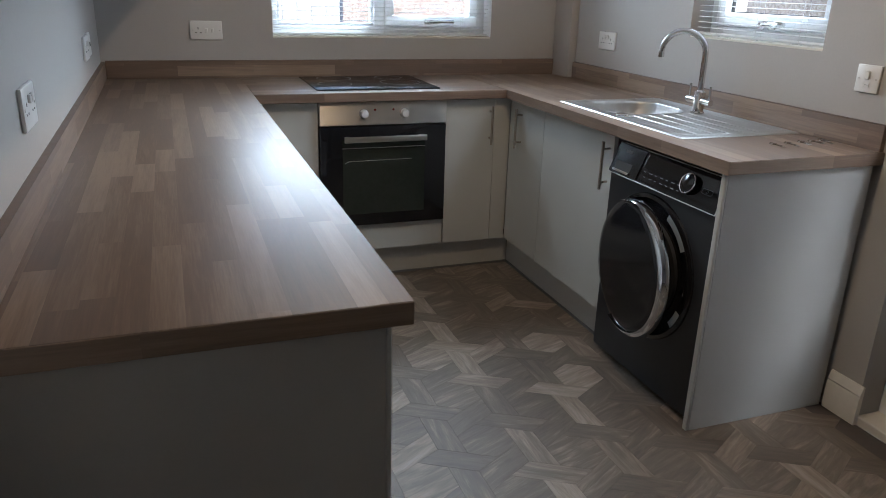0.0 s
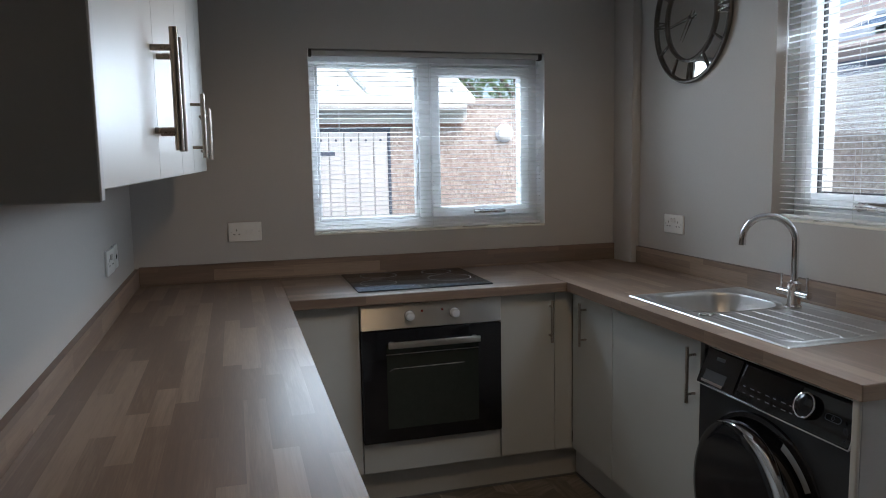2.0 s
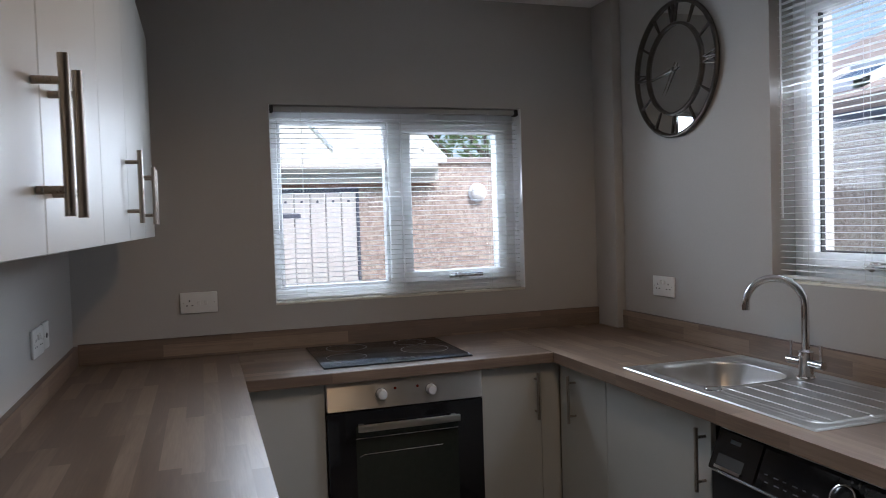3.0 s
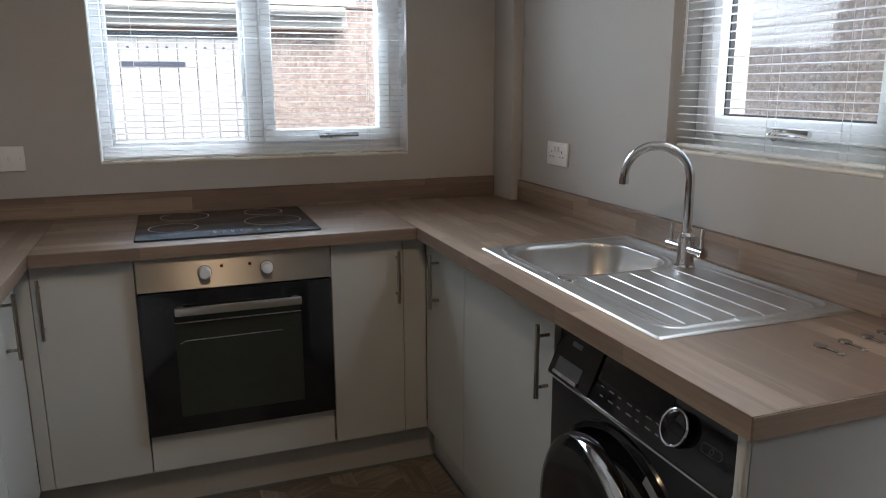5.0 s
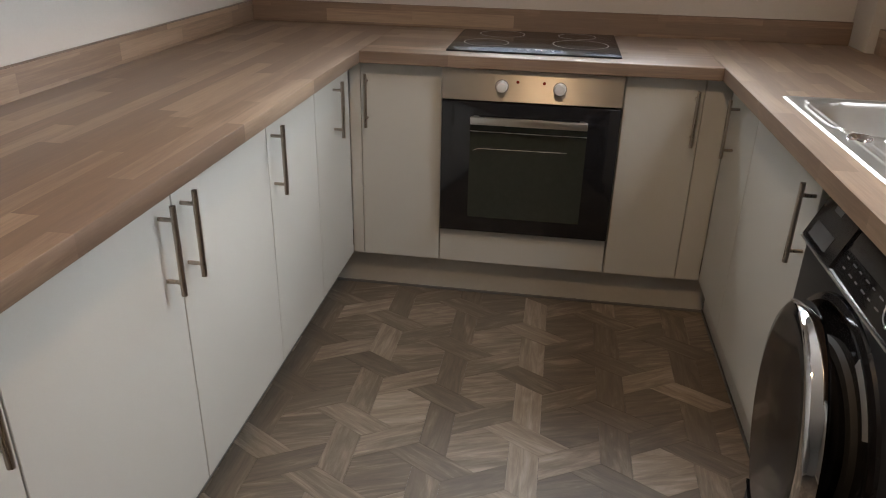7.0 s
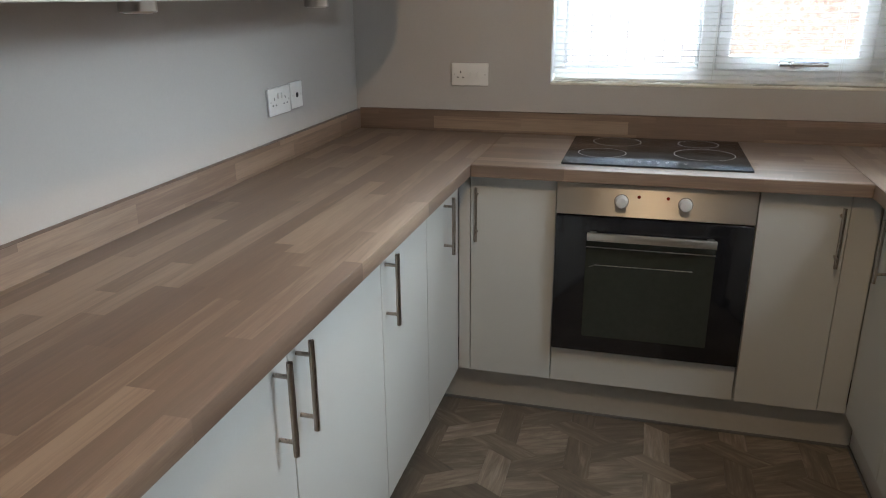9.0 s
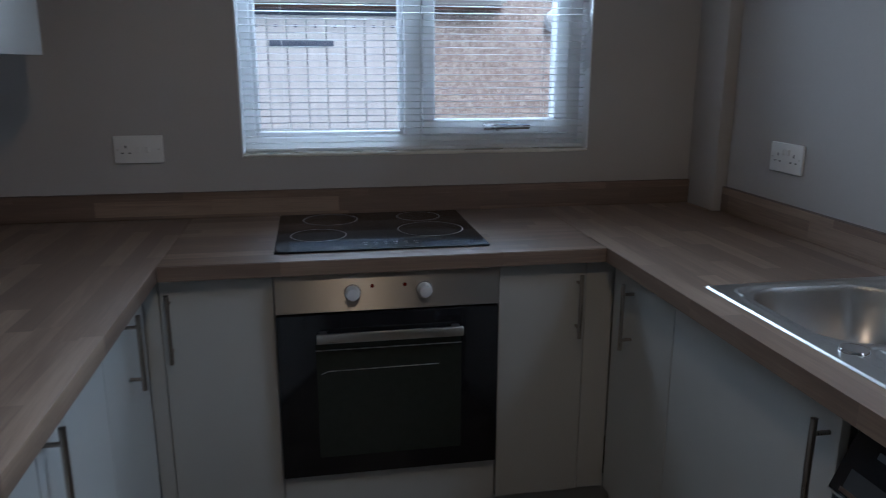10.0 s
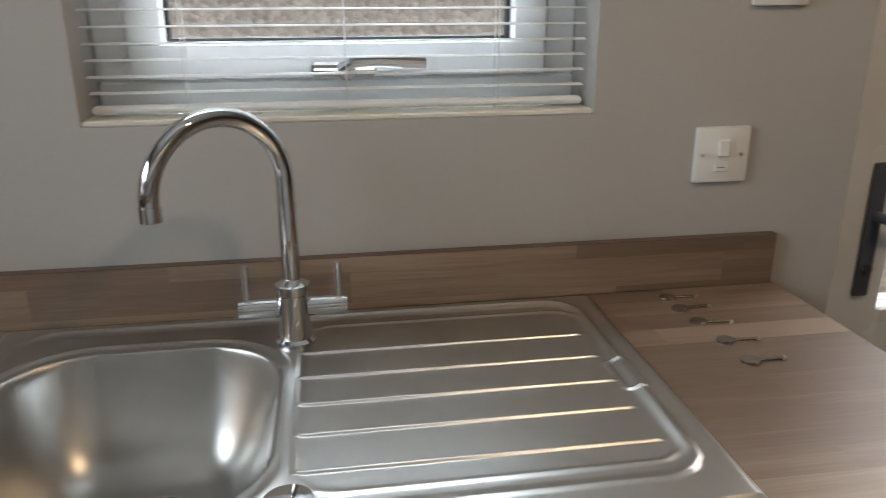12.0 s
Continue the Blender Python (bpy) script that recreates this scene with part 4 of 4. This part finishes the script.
# ---- washing machine ----
def washing_machine():
    t = thing("washing_machine", "anthracite front-loading washing machine with door ajar", "washing machine")
    xf, y0, y1 = 1.822, -2.112, -1.506
    c = bmesh.new()
    box(c, xf, y0, 0.018, RX - 0.04, y1, 0.728, 0.006, 2)
    part("case", c, ANTHRACITE, t)
    for y in (y0 + 0.05, y1 - 0.05):
        part("foot", rod(bmesh.new(), (xf + 0.06, y, 0), (xf + 0.06, y, 0.02), 0.02), RUBBER, t)
    part("lid", block(xf + 0.04, y0, 0.80, RX - 0.04, y1, 0.845, 0.005, 2), ANTHRACITE, t)
    # sloping control panel
    p = bmesh.new()
    prism(p, [(xf - 0.012, 0.731), (xf + 0.035, 0.842), (xf + 0.30, 0.842), (xf + 0.30, 0.731)], y1 - y0, Matrix(((1, 0, 0, 0), (0, 0, 1, y0), (0, 1, 0, 0), (0, 0, 0, 1))))
    bmesh.ops.bevel(p, geom=list(p.edges), offset=0.0035, segments=2, affect='EDGES', profile=0.5)
    panel = part("control_panel", p, GLOSSBLACK, t, "sloping gloss black control panel")
    # local frame: u runs up the slope, y along the front, n out of it
    ux, uz = 0.047 / 0.1205, 0.111 / 0.1205

    def on(y, up, out):
        return Vector((xf - 0.012 + ux * up - uz * out, y, 0.731 + uz * up + ux * out))

    def slab(bm, ya, yb, ua, ub, out0, out1):
        v = [bm.verts.new(on(y, u, o)) for o in (out0, out1) for y, u in ((ya, ua), (yb, ua), (yb, ub), (ya, ub))]
        for f in ((0, 1, 2, 3), (4, 5, 6, 7), (0, 1, 5, 4), (1, 2, 6, 5), (2, 3, 7, 6), (3, 0, 4, 7)):
            bm.faces.new([v[k] for k in f])
        return bm

    dr = part("detergent_drawer", slab(bmesh.new(), y1 - 0.006, y1 - 0.175, 0.006, 0.112, 0.0, 0.004), GLOSSBLACK, panel, "gloss detergent drawer front")
    part("drawer_grip", slab(bmesh.new(), y1 - 0.03, y1 - 0.13, 0.018, 0.05, 0.0042, 0.005), DARK, dr)
    part("grip_edge", slab(bmesh.new(), y1 - 0.03, y1 - 0.13, 0.010, 0.018, 0.0042, 0.009), CHROME, dr)
    tx = bmesh.new()
    slab(tx, y1 - 0.06, y1 - 0.1, 0.085, 0.096, 0.0042, 0.0047)
    part("badge", tx, LEGEND, dr, "small pale maker's mark")
    tx = bmesh.new()
    for row in (0.026, 0.044):
        for k in range(7):
            y = y1 - 0.20 - k * 0.031 - (0.008 if row < 0.03 else 0)
            slab(tx, y, y - (0.011 + 0.006 * ((k * 3) % 2)), row, row + 0.003, 0.0003, 0.0006)
    part("printed_legends", tx, LEGEND, panel)
    part("display", slab(bmesh.new(), y1 - 0.19, y1 - 0.41, 0.057, 0.106, 0.0002, 0.0009), BLACKGLASS, panel)
    part("trim_line", slab(bmesh.new(), y1 - 0.004, y0 + 0.004, -0.001, 0.002, 0.0, 0.0045), STEEL, panel, "thin bright trim line")
    part("trim_line", slab(bmesh.new(), y1 - 0.004, y0 + 0.004, 0.1165, 0.1195, 0.0, 0.0035), STEEL, panel, "thin bright trim line")
    part("trim_line", slab(bmesh.new(), y0 + 0.001, y0 + 0.004, 0.002, 0.1165, 0.0, 0.0035), STEEL, panel, "thin bright trim line")
    nrm = Vector((-uz, 0, ux))
    km = Matrix.Translation(on(-1.955, 0.062, 0)) @ nrm.to_track_quat('Z', 'Y').to_matrix().to_4x4()
    knob = part("dial", turned(bmesh.new(), [(0.034, 0), (0.034, 0.012), (0.031, 0.02), (0.027, 0.022), (0.003, 0.022)], km, 40), GLOSSBLACK, panel, "round black programme dial")
    rg = bmesh.new()
    tube(rg, [km @ Vector((0.0325 * math.cos(a), 0.0325 * math.sin(a), 0.019)) for a in np.linspace(0, math.tau, 41)[:-1]], 0.0028, 8, True)
    part("dial_ring", rg, CHROME, knob)
    pw = bmesh.new()
    yc, uc = -2.035, 0.058
    tube(pw, [on(yc + sy * 0.017 + 0.008 * math.cos(a), uc + 0.008 * math.sin(a), 0.0006) for sy, aa in ((1, np.linspace(-1.57, 1.57, 7)), (-1, np.linspace(1.57, 4.71, 7))) for a in aa], 0.0008, 6, True)
    tube(pw, [on(yc + 0.0045 * math.cos(a), uc + 0.0045 * math.sin(a), 0.0006) for a in np.linspace(0, math.tau, 15)[:-1]], 0.0007, 6, True)
    part("power_button", pw, LEGEND, panel, "outlined power button")
    # porthole
    cy, cz = -1.79, 0.452
    face = Matrix.Translation((xf, cy, cz)) @ Matrix.Rotation(radians(-90), 4, 'Y')
    part("porthole_surround", turned(bmesh.new(), [(0.262, -0.002), (0.258, 0.006), (0.245, 0.01), (0.232, 0.004), (0.215, 0.0015), (0.01, 0.0012)], face, 64), GLOSSBLACK, t, "gloss black porthole surround")
    part("door_seal", turned(bmesh.new(), [(0.18, 0.001), (0.176, 0.012), (0.16, 0.014), (0.15, 0.004), (0.01, 0.003)], face, 48), RUBBER, t, "dark rubber door seal")
    for a0, a1 in ((0.45, 1.02), (1.95, 2.25)):
        st = bmesh.new()
        rows = []
        for a in np.linspace(a0, a1, 12):
            rows.append([st.verts.new(face @ Vector((r * math.cos(a), -r * math.sin(a), 0.0128))) for r in (0.222, 0.244)])
        for p_, q_ in zip(rows, rows[1:]):
            st.faces.new((p_[0], p_[1], q_[1], q_[0]))
        part("sticker", st, STICKER, t, "curved silver sticker on the surround")
    sq = bmesh.new()
    box(sq, xf - 0.014, -2.02, 0.43, xf - 0.011, -2.004, 0.452, 0.0005)
    part("latch", sq, CHROME, t, "small latch plate")
    # the door, hinged beside the drawer, a little open
    hinge = (xf - 0.012, cy + 0.245, cz)
    ajar = Matrix.Translation(hinge) @ Matrix.Rotation(radians(-7), 4, 'Z') @ Matrix.Translation((0, -0.245, 0)) @ Matrix.Rotation(radians(-90), 4, 'Y')
    door = part("porthole_door", turned(bmesh.new(), [(0.17, -0.004), (0.232, 0.0), (0.240, 0.012), (0.236, 0.03), (0.226, 0.037), (0.20, 0.041), (0.01, 0.046)], ajar, 72), GLOSSBLACK, t, "domed black glass door, ajar")
    # chrome grip: a crescent round the opening side, widest at its middle
    rim = bmesh.new()
    section = [(0.2405, 0.004), (0.2475, 0.009), (0.2485, 0.022), (0.2450, 0.034), (0.237, 0.0395), (0.227, 0.0405), (0.229, 0.030)]
    rings = []
    for k in range(49):
        a = radians(-112 + 224 * k / 48)
        f = min(1.0, 1.35 * max(0.06, math.cos(a * 90 / 118)))
        rings.append([rim.verts.new(ajar @ Vector(((0.2385 + (r - 0.2385) * f) * math.sin(a), (0.2385 + (r - 0.2385) * f) * -math.cos(a), h))) for r, h in section])
    for p_, q_ in zip(rings, rings[1:]):
        for k in range(7):
            rim.faces.new((p_[k], p_[(k + 1) % 7], q_[(k + 1) % 7], q_[k]))
    rim.faces.new(rings[0][::-1])
    rim.faces.new(rings[-1])
    part("door_rim", rim, CHROME, door, "wide chrome crescent grip round the door")
    part("inner_glass", turned(bmesh.new(), [(0.168, -0.004), (0.15, -0.05), (0.12, -0.07), (0.01, -0.078)], ajar, 48), BLACKGLASS, door)


washing_machine()


# ---- clock ----
def clock():
    t = thing("wall_clock", "large round mirrored wall clock with a beaded dark metal frame", "clock")
    cy, cz = -0.602, 2.033
    m = Matrix.Translation((RX - 0.001, cy, cz)) @ Matrix.Rotation(radians(-90), 4, 'Y')
    part("back", turned(bmesh.new(), [(0.268, 0), (0.268, 0.010), (0.01, 0.010)], m, 64), MIRROR, t, "mirror glass face")

    def at(r, a, h):
        return m @ Vector((r * math.cos(a), r * math.sin(a), h))

    for r, w in ((0.272, 0.0095), (0.183, 0.007)):
        part("ring", tube(bmesh.new(), [at(r, a, 0.012) for a in np.linspace(0, math.tau, 73)[:-1]], w, 10, True), BRONZE, t, "dark metal ring")
        bd = bmesh.new()
        count = int(math.tau * r / 0.0105)
        for k in range(count):
            a = math.tau * k / count
            bmesh.ops.create_icosphere(bd, subdivisions=1, radius=0.0042, matrix=Matrix.Translation(at(r - w * 0.3, a, 0.0215)))
        part("beading", bd, BRONZE, t, "ring of small metal beads")
    # numerals: bars that cross the mirror band at each hour
    strokes = {0: 4, 3: 3, 6: 3, 9: 4}
    for hour in range(12):
        a = math.pi * hour / 6
        nb = strokes[hour] if hour in strokes else 1
        q = bmesh.new()
        for k in range(nb):
            da = (k - (nb - 1) / 2) * 0.055
            tilt = 0.02 * (1 if k % 2 else -1) if nb > 1 else 0
            p0, p1 = at(0.192, a + da - tilt, 0.0135), at(0.263, a + da + tilt, 0.0135)
            rod(q, p0, p1, 0.003 if nb == 1 else 0.0024, 8, 0.0055 if nb == 1 else 0.0032)
        part("numeral", q, BRONZE, t)
    # 12 points up (+x of the local frame turned to +z); hands of a quarter to seven
    def hand(name, clock_angle, length, w):
        a = radians(clock_angle)
        up, side = math.cos(a), -math.sin(a)
        q = bmesh.new()
        c = m @ Vector((0, 0, 0.017))
        d = Vector((0, side, up))
        n = Vector((0, up, -side))
        pts = [c - d * 0.03 + n * w * 0.5, c + n * w, c + d * length, c - n * w, c - d * 0.03 - n * w * 0.5]
        lo = [q.verts.new(p) for p in pts]
        hi = [q.verts.new(p + Vector((-0.0012, 0, 0))) for p in pts]
        q.faces.new(lo)
        q.faces.new(hi[::-1])
        for k in range(5):
            q.faces.new((lo[k], lo[(k + 1) % 5], hi[(k + 1) % 5], hi[k]))
        part(name, q, DULL, t, "pale metal pointer")

    hand("hour_pointer", 217, 0.12, 0.0065)
    hand("minute_pointer", 263, 0.235, 0.006)
    part("boss", turned(bmesh.new(), [(0.009, 0.01), (0.009, 0.019), (0.003, 0.021)], m, 20), BRONZE, t)


clock()


# ---- ceiling lamp (gives the warm light) ----
def ceiling_lamp():
    t = thing("ceiling_downlight", "small white round ceiling downlight, lit", "lamp", at=(LAMP.x, LAMP.y, CZ))
    ring_ = bmesh.new()
    tube(ring_, [(0.06 * math.cos(a), 0.06 * math.sin(a), -0.012) for a in np.linspace(0, math.tau, 33)[:-1]], 0.012, 10, True)
    part("bezel", ring_, WHITE, t)
    part("stem", rod(bmesh.new(), (0, 0, -0.003), (0, 0, -0.0002), 0.06, 24), WHITE, t)


ceiling_lamp()

# ---- yard ----
tagged(new("ground", finish("ground", block(-900, 0.285, -0.4, 900, 900, -0.15), CONCRETE)), "grey concrete yard", "ground", kind="structure")
tagged(new("ground_side", finish("ground_side", block(RX + 0.285, -900, -0.4, 900, 0.2845, -0.15), CONCRETE)), "grey concrete side passage", "ground", kind="structure")

OY = 2.0


def outhouse():
    t = thing("outhouse", "pebbledashed outhouse with a pale sheet roof and boarded gate", "outhouse")
    part("wall", block(1.58, OY, -0.15, 2.13, OY + 0.2, 1.70), PEBBLE, t)
    part("wall", block(-1.5, OY, -0.15, 0.55, OY + 0.2, 1.70), PEBBLE, t)
    part("fascia", block(-1.5, OY - 0.09, 1.72, 2.13, OY - 0.065, 1.845, 0.003), FASCIA, t, "weathered fascia board")
    part("gutter", tube(bmesh.new(), [(-1.5, OY - 0.13, 1.83), (2.13, OY - 0.13, 1.83)], 0.035, 12), FASCIA, t)
    part("lintel", block(-1.5, OY - 0.05, 1.70, 2.13, OY + 0.2, 1.78), BRICK, t)
    r = bmesh.new()
    prism(r, [(OY - 0.16, 1.86), (OY + 1.9, 2.75), (OY + 1.9, 2.79), (OY - 0.16, 1.90)], 3.75, Matrix(((0, 0, 1, -1.55), (1, 0, 0, 0), (0, 1, 0, 0), (0, 0, 0, 1))))
    part("roof", r, ROOFSHEET, t, "pale translucent sheet roof")
    bt = bmesh.new()
    prism(bt, [(OY - 0.1, 1.935), (OY + 1.0, 2.41), (OY + 1.0, 2.45), (OY - 0.1, 1.975)], 0.05, Matrix(((-0.12, 0, 1, 1.62), (1, 0, 0, 0), (0, 1, 0, 0), (0, 0, 0, 1))))
    part("roof_batten", bt, UPVC, t, "white batten on the roof")
    part("end_post", block(2.05, OY - 0.08, 1.74, 2.16, OY + 0.05, 1.98, 0.004), PAINTED, t)


outhouse()


def gate():
    t = thing("boarded_gate", "pale painted boarded gate with dark bolts", "gate")
    x = 0.57
    while x < 1.54:
        part("board", block(x, OY - 0.02, -0.1, x + 0.105, OY + 0.005, 1.66, 0.004), PAINTED, t)
        x += 0.11
    for z in (0.99, 1.60):
        for k in range(9):
            part("bolt", rod(bmesh.new(), (0.62 + k * 0.11, OY - 0.03, z), (0.62 + k * 0.11, OY - 0.018, z), 0.009, 10), IRON, t)
    part("hinge_strap", block(0.80, OY - 0.03, 1.49, 1.16, OY - 0.02, 1.525, 0.002), IRON, t, "dark iron hinge strap")
    part("top_edge", block(0.56, OY - 0.03, 1.66, 1.56, OY + 0.005, 1.69, 0.003), IRON, t)
    part("edge_post", block(1.553, OY - 0.03, -0.1, 1.575, OY + 0.02, 1.69, 0.003), IRON, t)


gate()
yard = thing("yard_wall", "tall pebbledashed yard wall with brick coping", "wall")
part("wall_face", block(2.135, OY + 0.02, -0.15, 5.6, OY + 0.22, 1.86), PEBBLE, yard)
part("coping", block(2.17, OY - 0.0, 1.862, 5.6, OY + 0.24, 1.91, 0.006), TILE, yard)


def bulkhead():
    t = thing("bulkhead_light", "round cream outdoor light on the yard wall", "light")
    m = Matrix.Translation((2.49, OY + 0.0195, 1.645)) @ Matrix.Rotation(radians(90), 4, 'X')
    part("base", turned(bmesh.new(), [(0.07, 0), (0.07, 0.02), (0.06, 0.024)], m), UPVC, t)
    part("diffuser", turned(bmesh.new(), [(0.06, 0.024), (0.055, 0.05), (0.035, 0.066), (0.003, 0.07)], m), WHITE, t)


bulkhead()


def tree(x, y, base, height, spread, seed):
    rng = random.Random(seed)
    t = thing("tree", "leafy green tree behind the yard wall", "tree", at=(0, 0, 0))
    tr = bmesh.new()
    rod(tr, (x, y, base), (x, y, base + height * 0.55), 0.13, 10, 0.07)
    tips = []
    for k in range(11):
        a = k * 2.4
        z0 = base + height * (0.3 + 0.025 * k)
        ln = spread * rng.uniform(0.6, 1.0)
        p = Vector((x + ln * math.cos(a), y + ln * math.sin(a), z0 + height * rng.uniform(0.15, 0.45)))
        rod(tr, (x, y, z0), p, 0.045, 7, 0.012)
        tips.append(p)
    part("trunk", tr, BARK, t)
    verts, faces = [], []
    for p in tips:
        for k in range(330):
            c = p + Vector((rng.gauss(0, 0.4), rng.gauss(0, 0.4), rng.gauss(0, 0.32)))
            u = Vector((rng.uniform(-1, 1), rng.uniform(-1, 1), rng.uniform(-1, 1))).normalized()
            v = u.orthogonal().normalized()
            i = len(verts)
            s = rng.uniform(0.04, 0.075)
            verts += [c - u * s, c + v * s * 0.5, c + u * s, c - v * s * 0.5]
            faces.append((i, i + 1, i + 2, i + 3))
    me = bpy.data.meshes.new("crown")
    me.from_pydata([tuple(v) for v in verts], [], faces)
    me.materials.append(LEAF)
    cr = new("crown", me)
    cr.parent = t


tree(4.3, 6.2, -0.15, 4.4, 1.3, 3)
tree(6.4, 7.5, -0.15, 4.8, 1.5, 5)


def neighbour():
    t = thing("neighbouring_outbuilding", "pale pebbledashed outbuilding with a tiled roof and skylight", "building")
    x = 4.0
    part("wall", block(x, -5.0, -0.15, x + 0.25, 1.7, 1.92), PEBBLE2, t)
    part("gutter", tube(bmesh.new(), [(x - 0.06, -5.0, 1.93), (x - 0.06, 1.7, 1.93)], 0.045, 12), IRON, t, "dark gutter")
    r = bmesh.new()
    prism(r, [(x - 0.08, 1.97), (x + 2.6, 3.05), (x + 2.6, 3.13), (x - 0.08, 2.05)], 6.8, Matrix(((1, 0, 0, 0), (0, 0, 1, -5.05), (0, 1, 0, 0), (0, 0, 0, 1))))
    part("roof", r, TILE, t, "pinkish brown tiled roof")
    k = 1.08 / 2.68

    def rz(px):
        return 2.05 + k * (px - (x - 0.08))

    f = bmesh.new()
    o = 0.05
    ya, yb, xa, xb = 0.05, 0.62, x + 0.1, x + 0.62
    for p, q, a, b_ in ((xa, xa + 0.06, ya, yb), (xb - 0.06, xb, ya, yb), (xa, xb, ya, ya + 0.06), (xa, xb, yb - 0.06, yb)):
        prism(f, [(p, rz(p)), (q, rz(q)), (q, rz(q) + o), (p, rz(p) + o)], b_ - a, Matrix(((1, 0, 0, 0), (0, 0, 1, a), (0, 1, 0, 0), (0, 0, 0, 1))))
    sk = part("skylight", f, UPVC, t, "white framed skylight")
    g = prism(bmesh.new(), [(xa + 0.06, rz(xa + 0.06) + 0.02), (xb - 0.06, rz(xb - 0.06) + 0.02), (xb - 0.06, rz(xb - 0.06) + 0.03), (xa + 0.06, rz(xa + 0.06) + 0.03)], yb - ya - 0.12, Matrix(((1, 0, 0, 0), (0, 0, 1, ya + 0.06), (0, 1, 0, 0), (0, 0, 0, 1))))
    part("pane", g, BLACKGLASS, sk)


neighbour()

# ---- floor pieces: oak hexagons in a three-way weave of strips ----
R = 0.095
C = R * math.sqrt(3) / 2
GAP = 0.0006


def shrunk(points, d):
    cx, cy = sum(p[0] for p in points) / len(points), sum(p[1] for p in points) / len(points)
    return [(cx + (px - cx) * (1 - d / math.hypot(px - cx, py - cy)), cy + (py - cy) * (1 - d / math.hypot(px - cx, py - cy))) for px, py in points]


hexagon = shrunk([(R * math.sin(k * math.pi / 3), R * math.cos(k * math.pi / 3)) for k in range(6)], GAP)
strip = shrunk([(C, 0.5 * R), (2 * C, 0.0), (2 * C, -2 * R), (C, -1.5 * R)], GAP)


def spun(points, turn):
    a = radians(turn)
    return [(px * math.cos(a) - py * math.sin(a), px * math.sin(a) + py * math.cos(a)) for px, py in points]


kinds = [("hexagon_tile", hexagon, FLOOR_HEX), ("strip_tile", strip, FLOOR_A), ("strip_tile", spun(strip, 120), FLOOR_B), ("strip_tile", spun(strip, 240), FLOOR_C)]
shared = []
for name, outline, material in kinds:
    shared.append(finish(name, prism(bmesh.new(), outline, 0.003), material, False))
rest = [bmesh.new() for k in kinds]
for i in range(-8, 9):
    for j in range(-18, 19):
        hx = 1.394 + i * 3 * C
        hy = -1.852 + j * 3 * R + (1.5 * R if i % 2 else 0)
        if not (0.0 < hx < RX + 0.1 and SY + 0.2 < hy < -0.3):
            continue
        near = 0.45 < hx < 1.95 and -2.95 < hy < -0.45 and (hx < 1.9 or hy < -2.0)
        for k, (name, outline, material) in enumerate(kinds):
            cx = hx + sum(p[0] for p in outline) / len(outline)
            if cx > RX - 0.06 or cx < 0.06:
                continue
            if near:
                ob = new(name, shared[k])
                ob.location = (hx, hy, -0.003)
                ob.parent = FLOOR
            else:
                prism(rest[k], outline, 0.003, Matrix.Translation((hx, hy, -0.003)))
for k, (name, outline, material) in enumerate(kinds):
    ob = part("floor_tiles", rest[k], material, FLOOR, smooth=False)
    tagged(ob, kind="stuff")
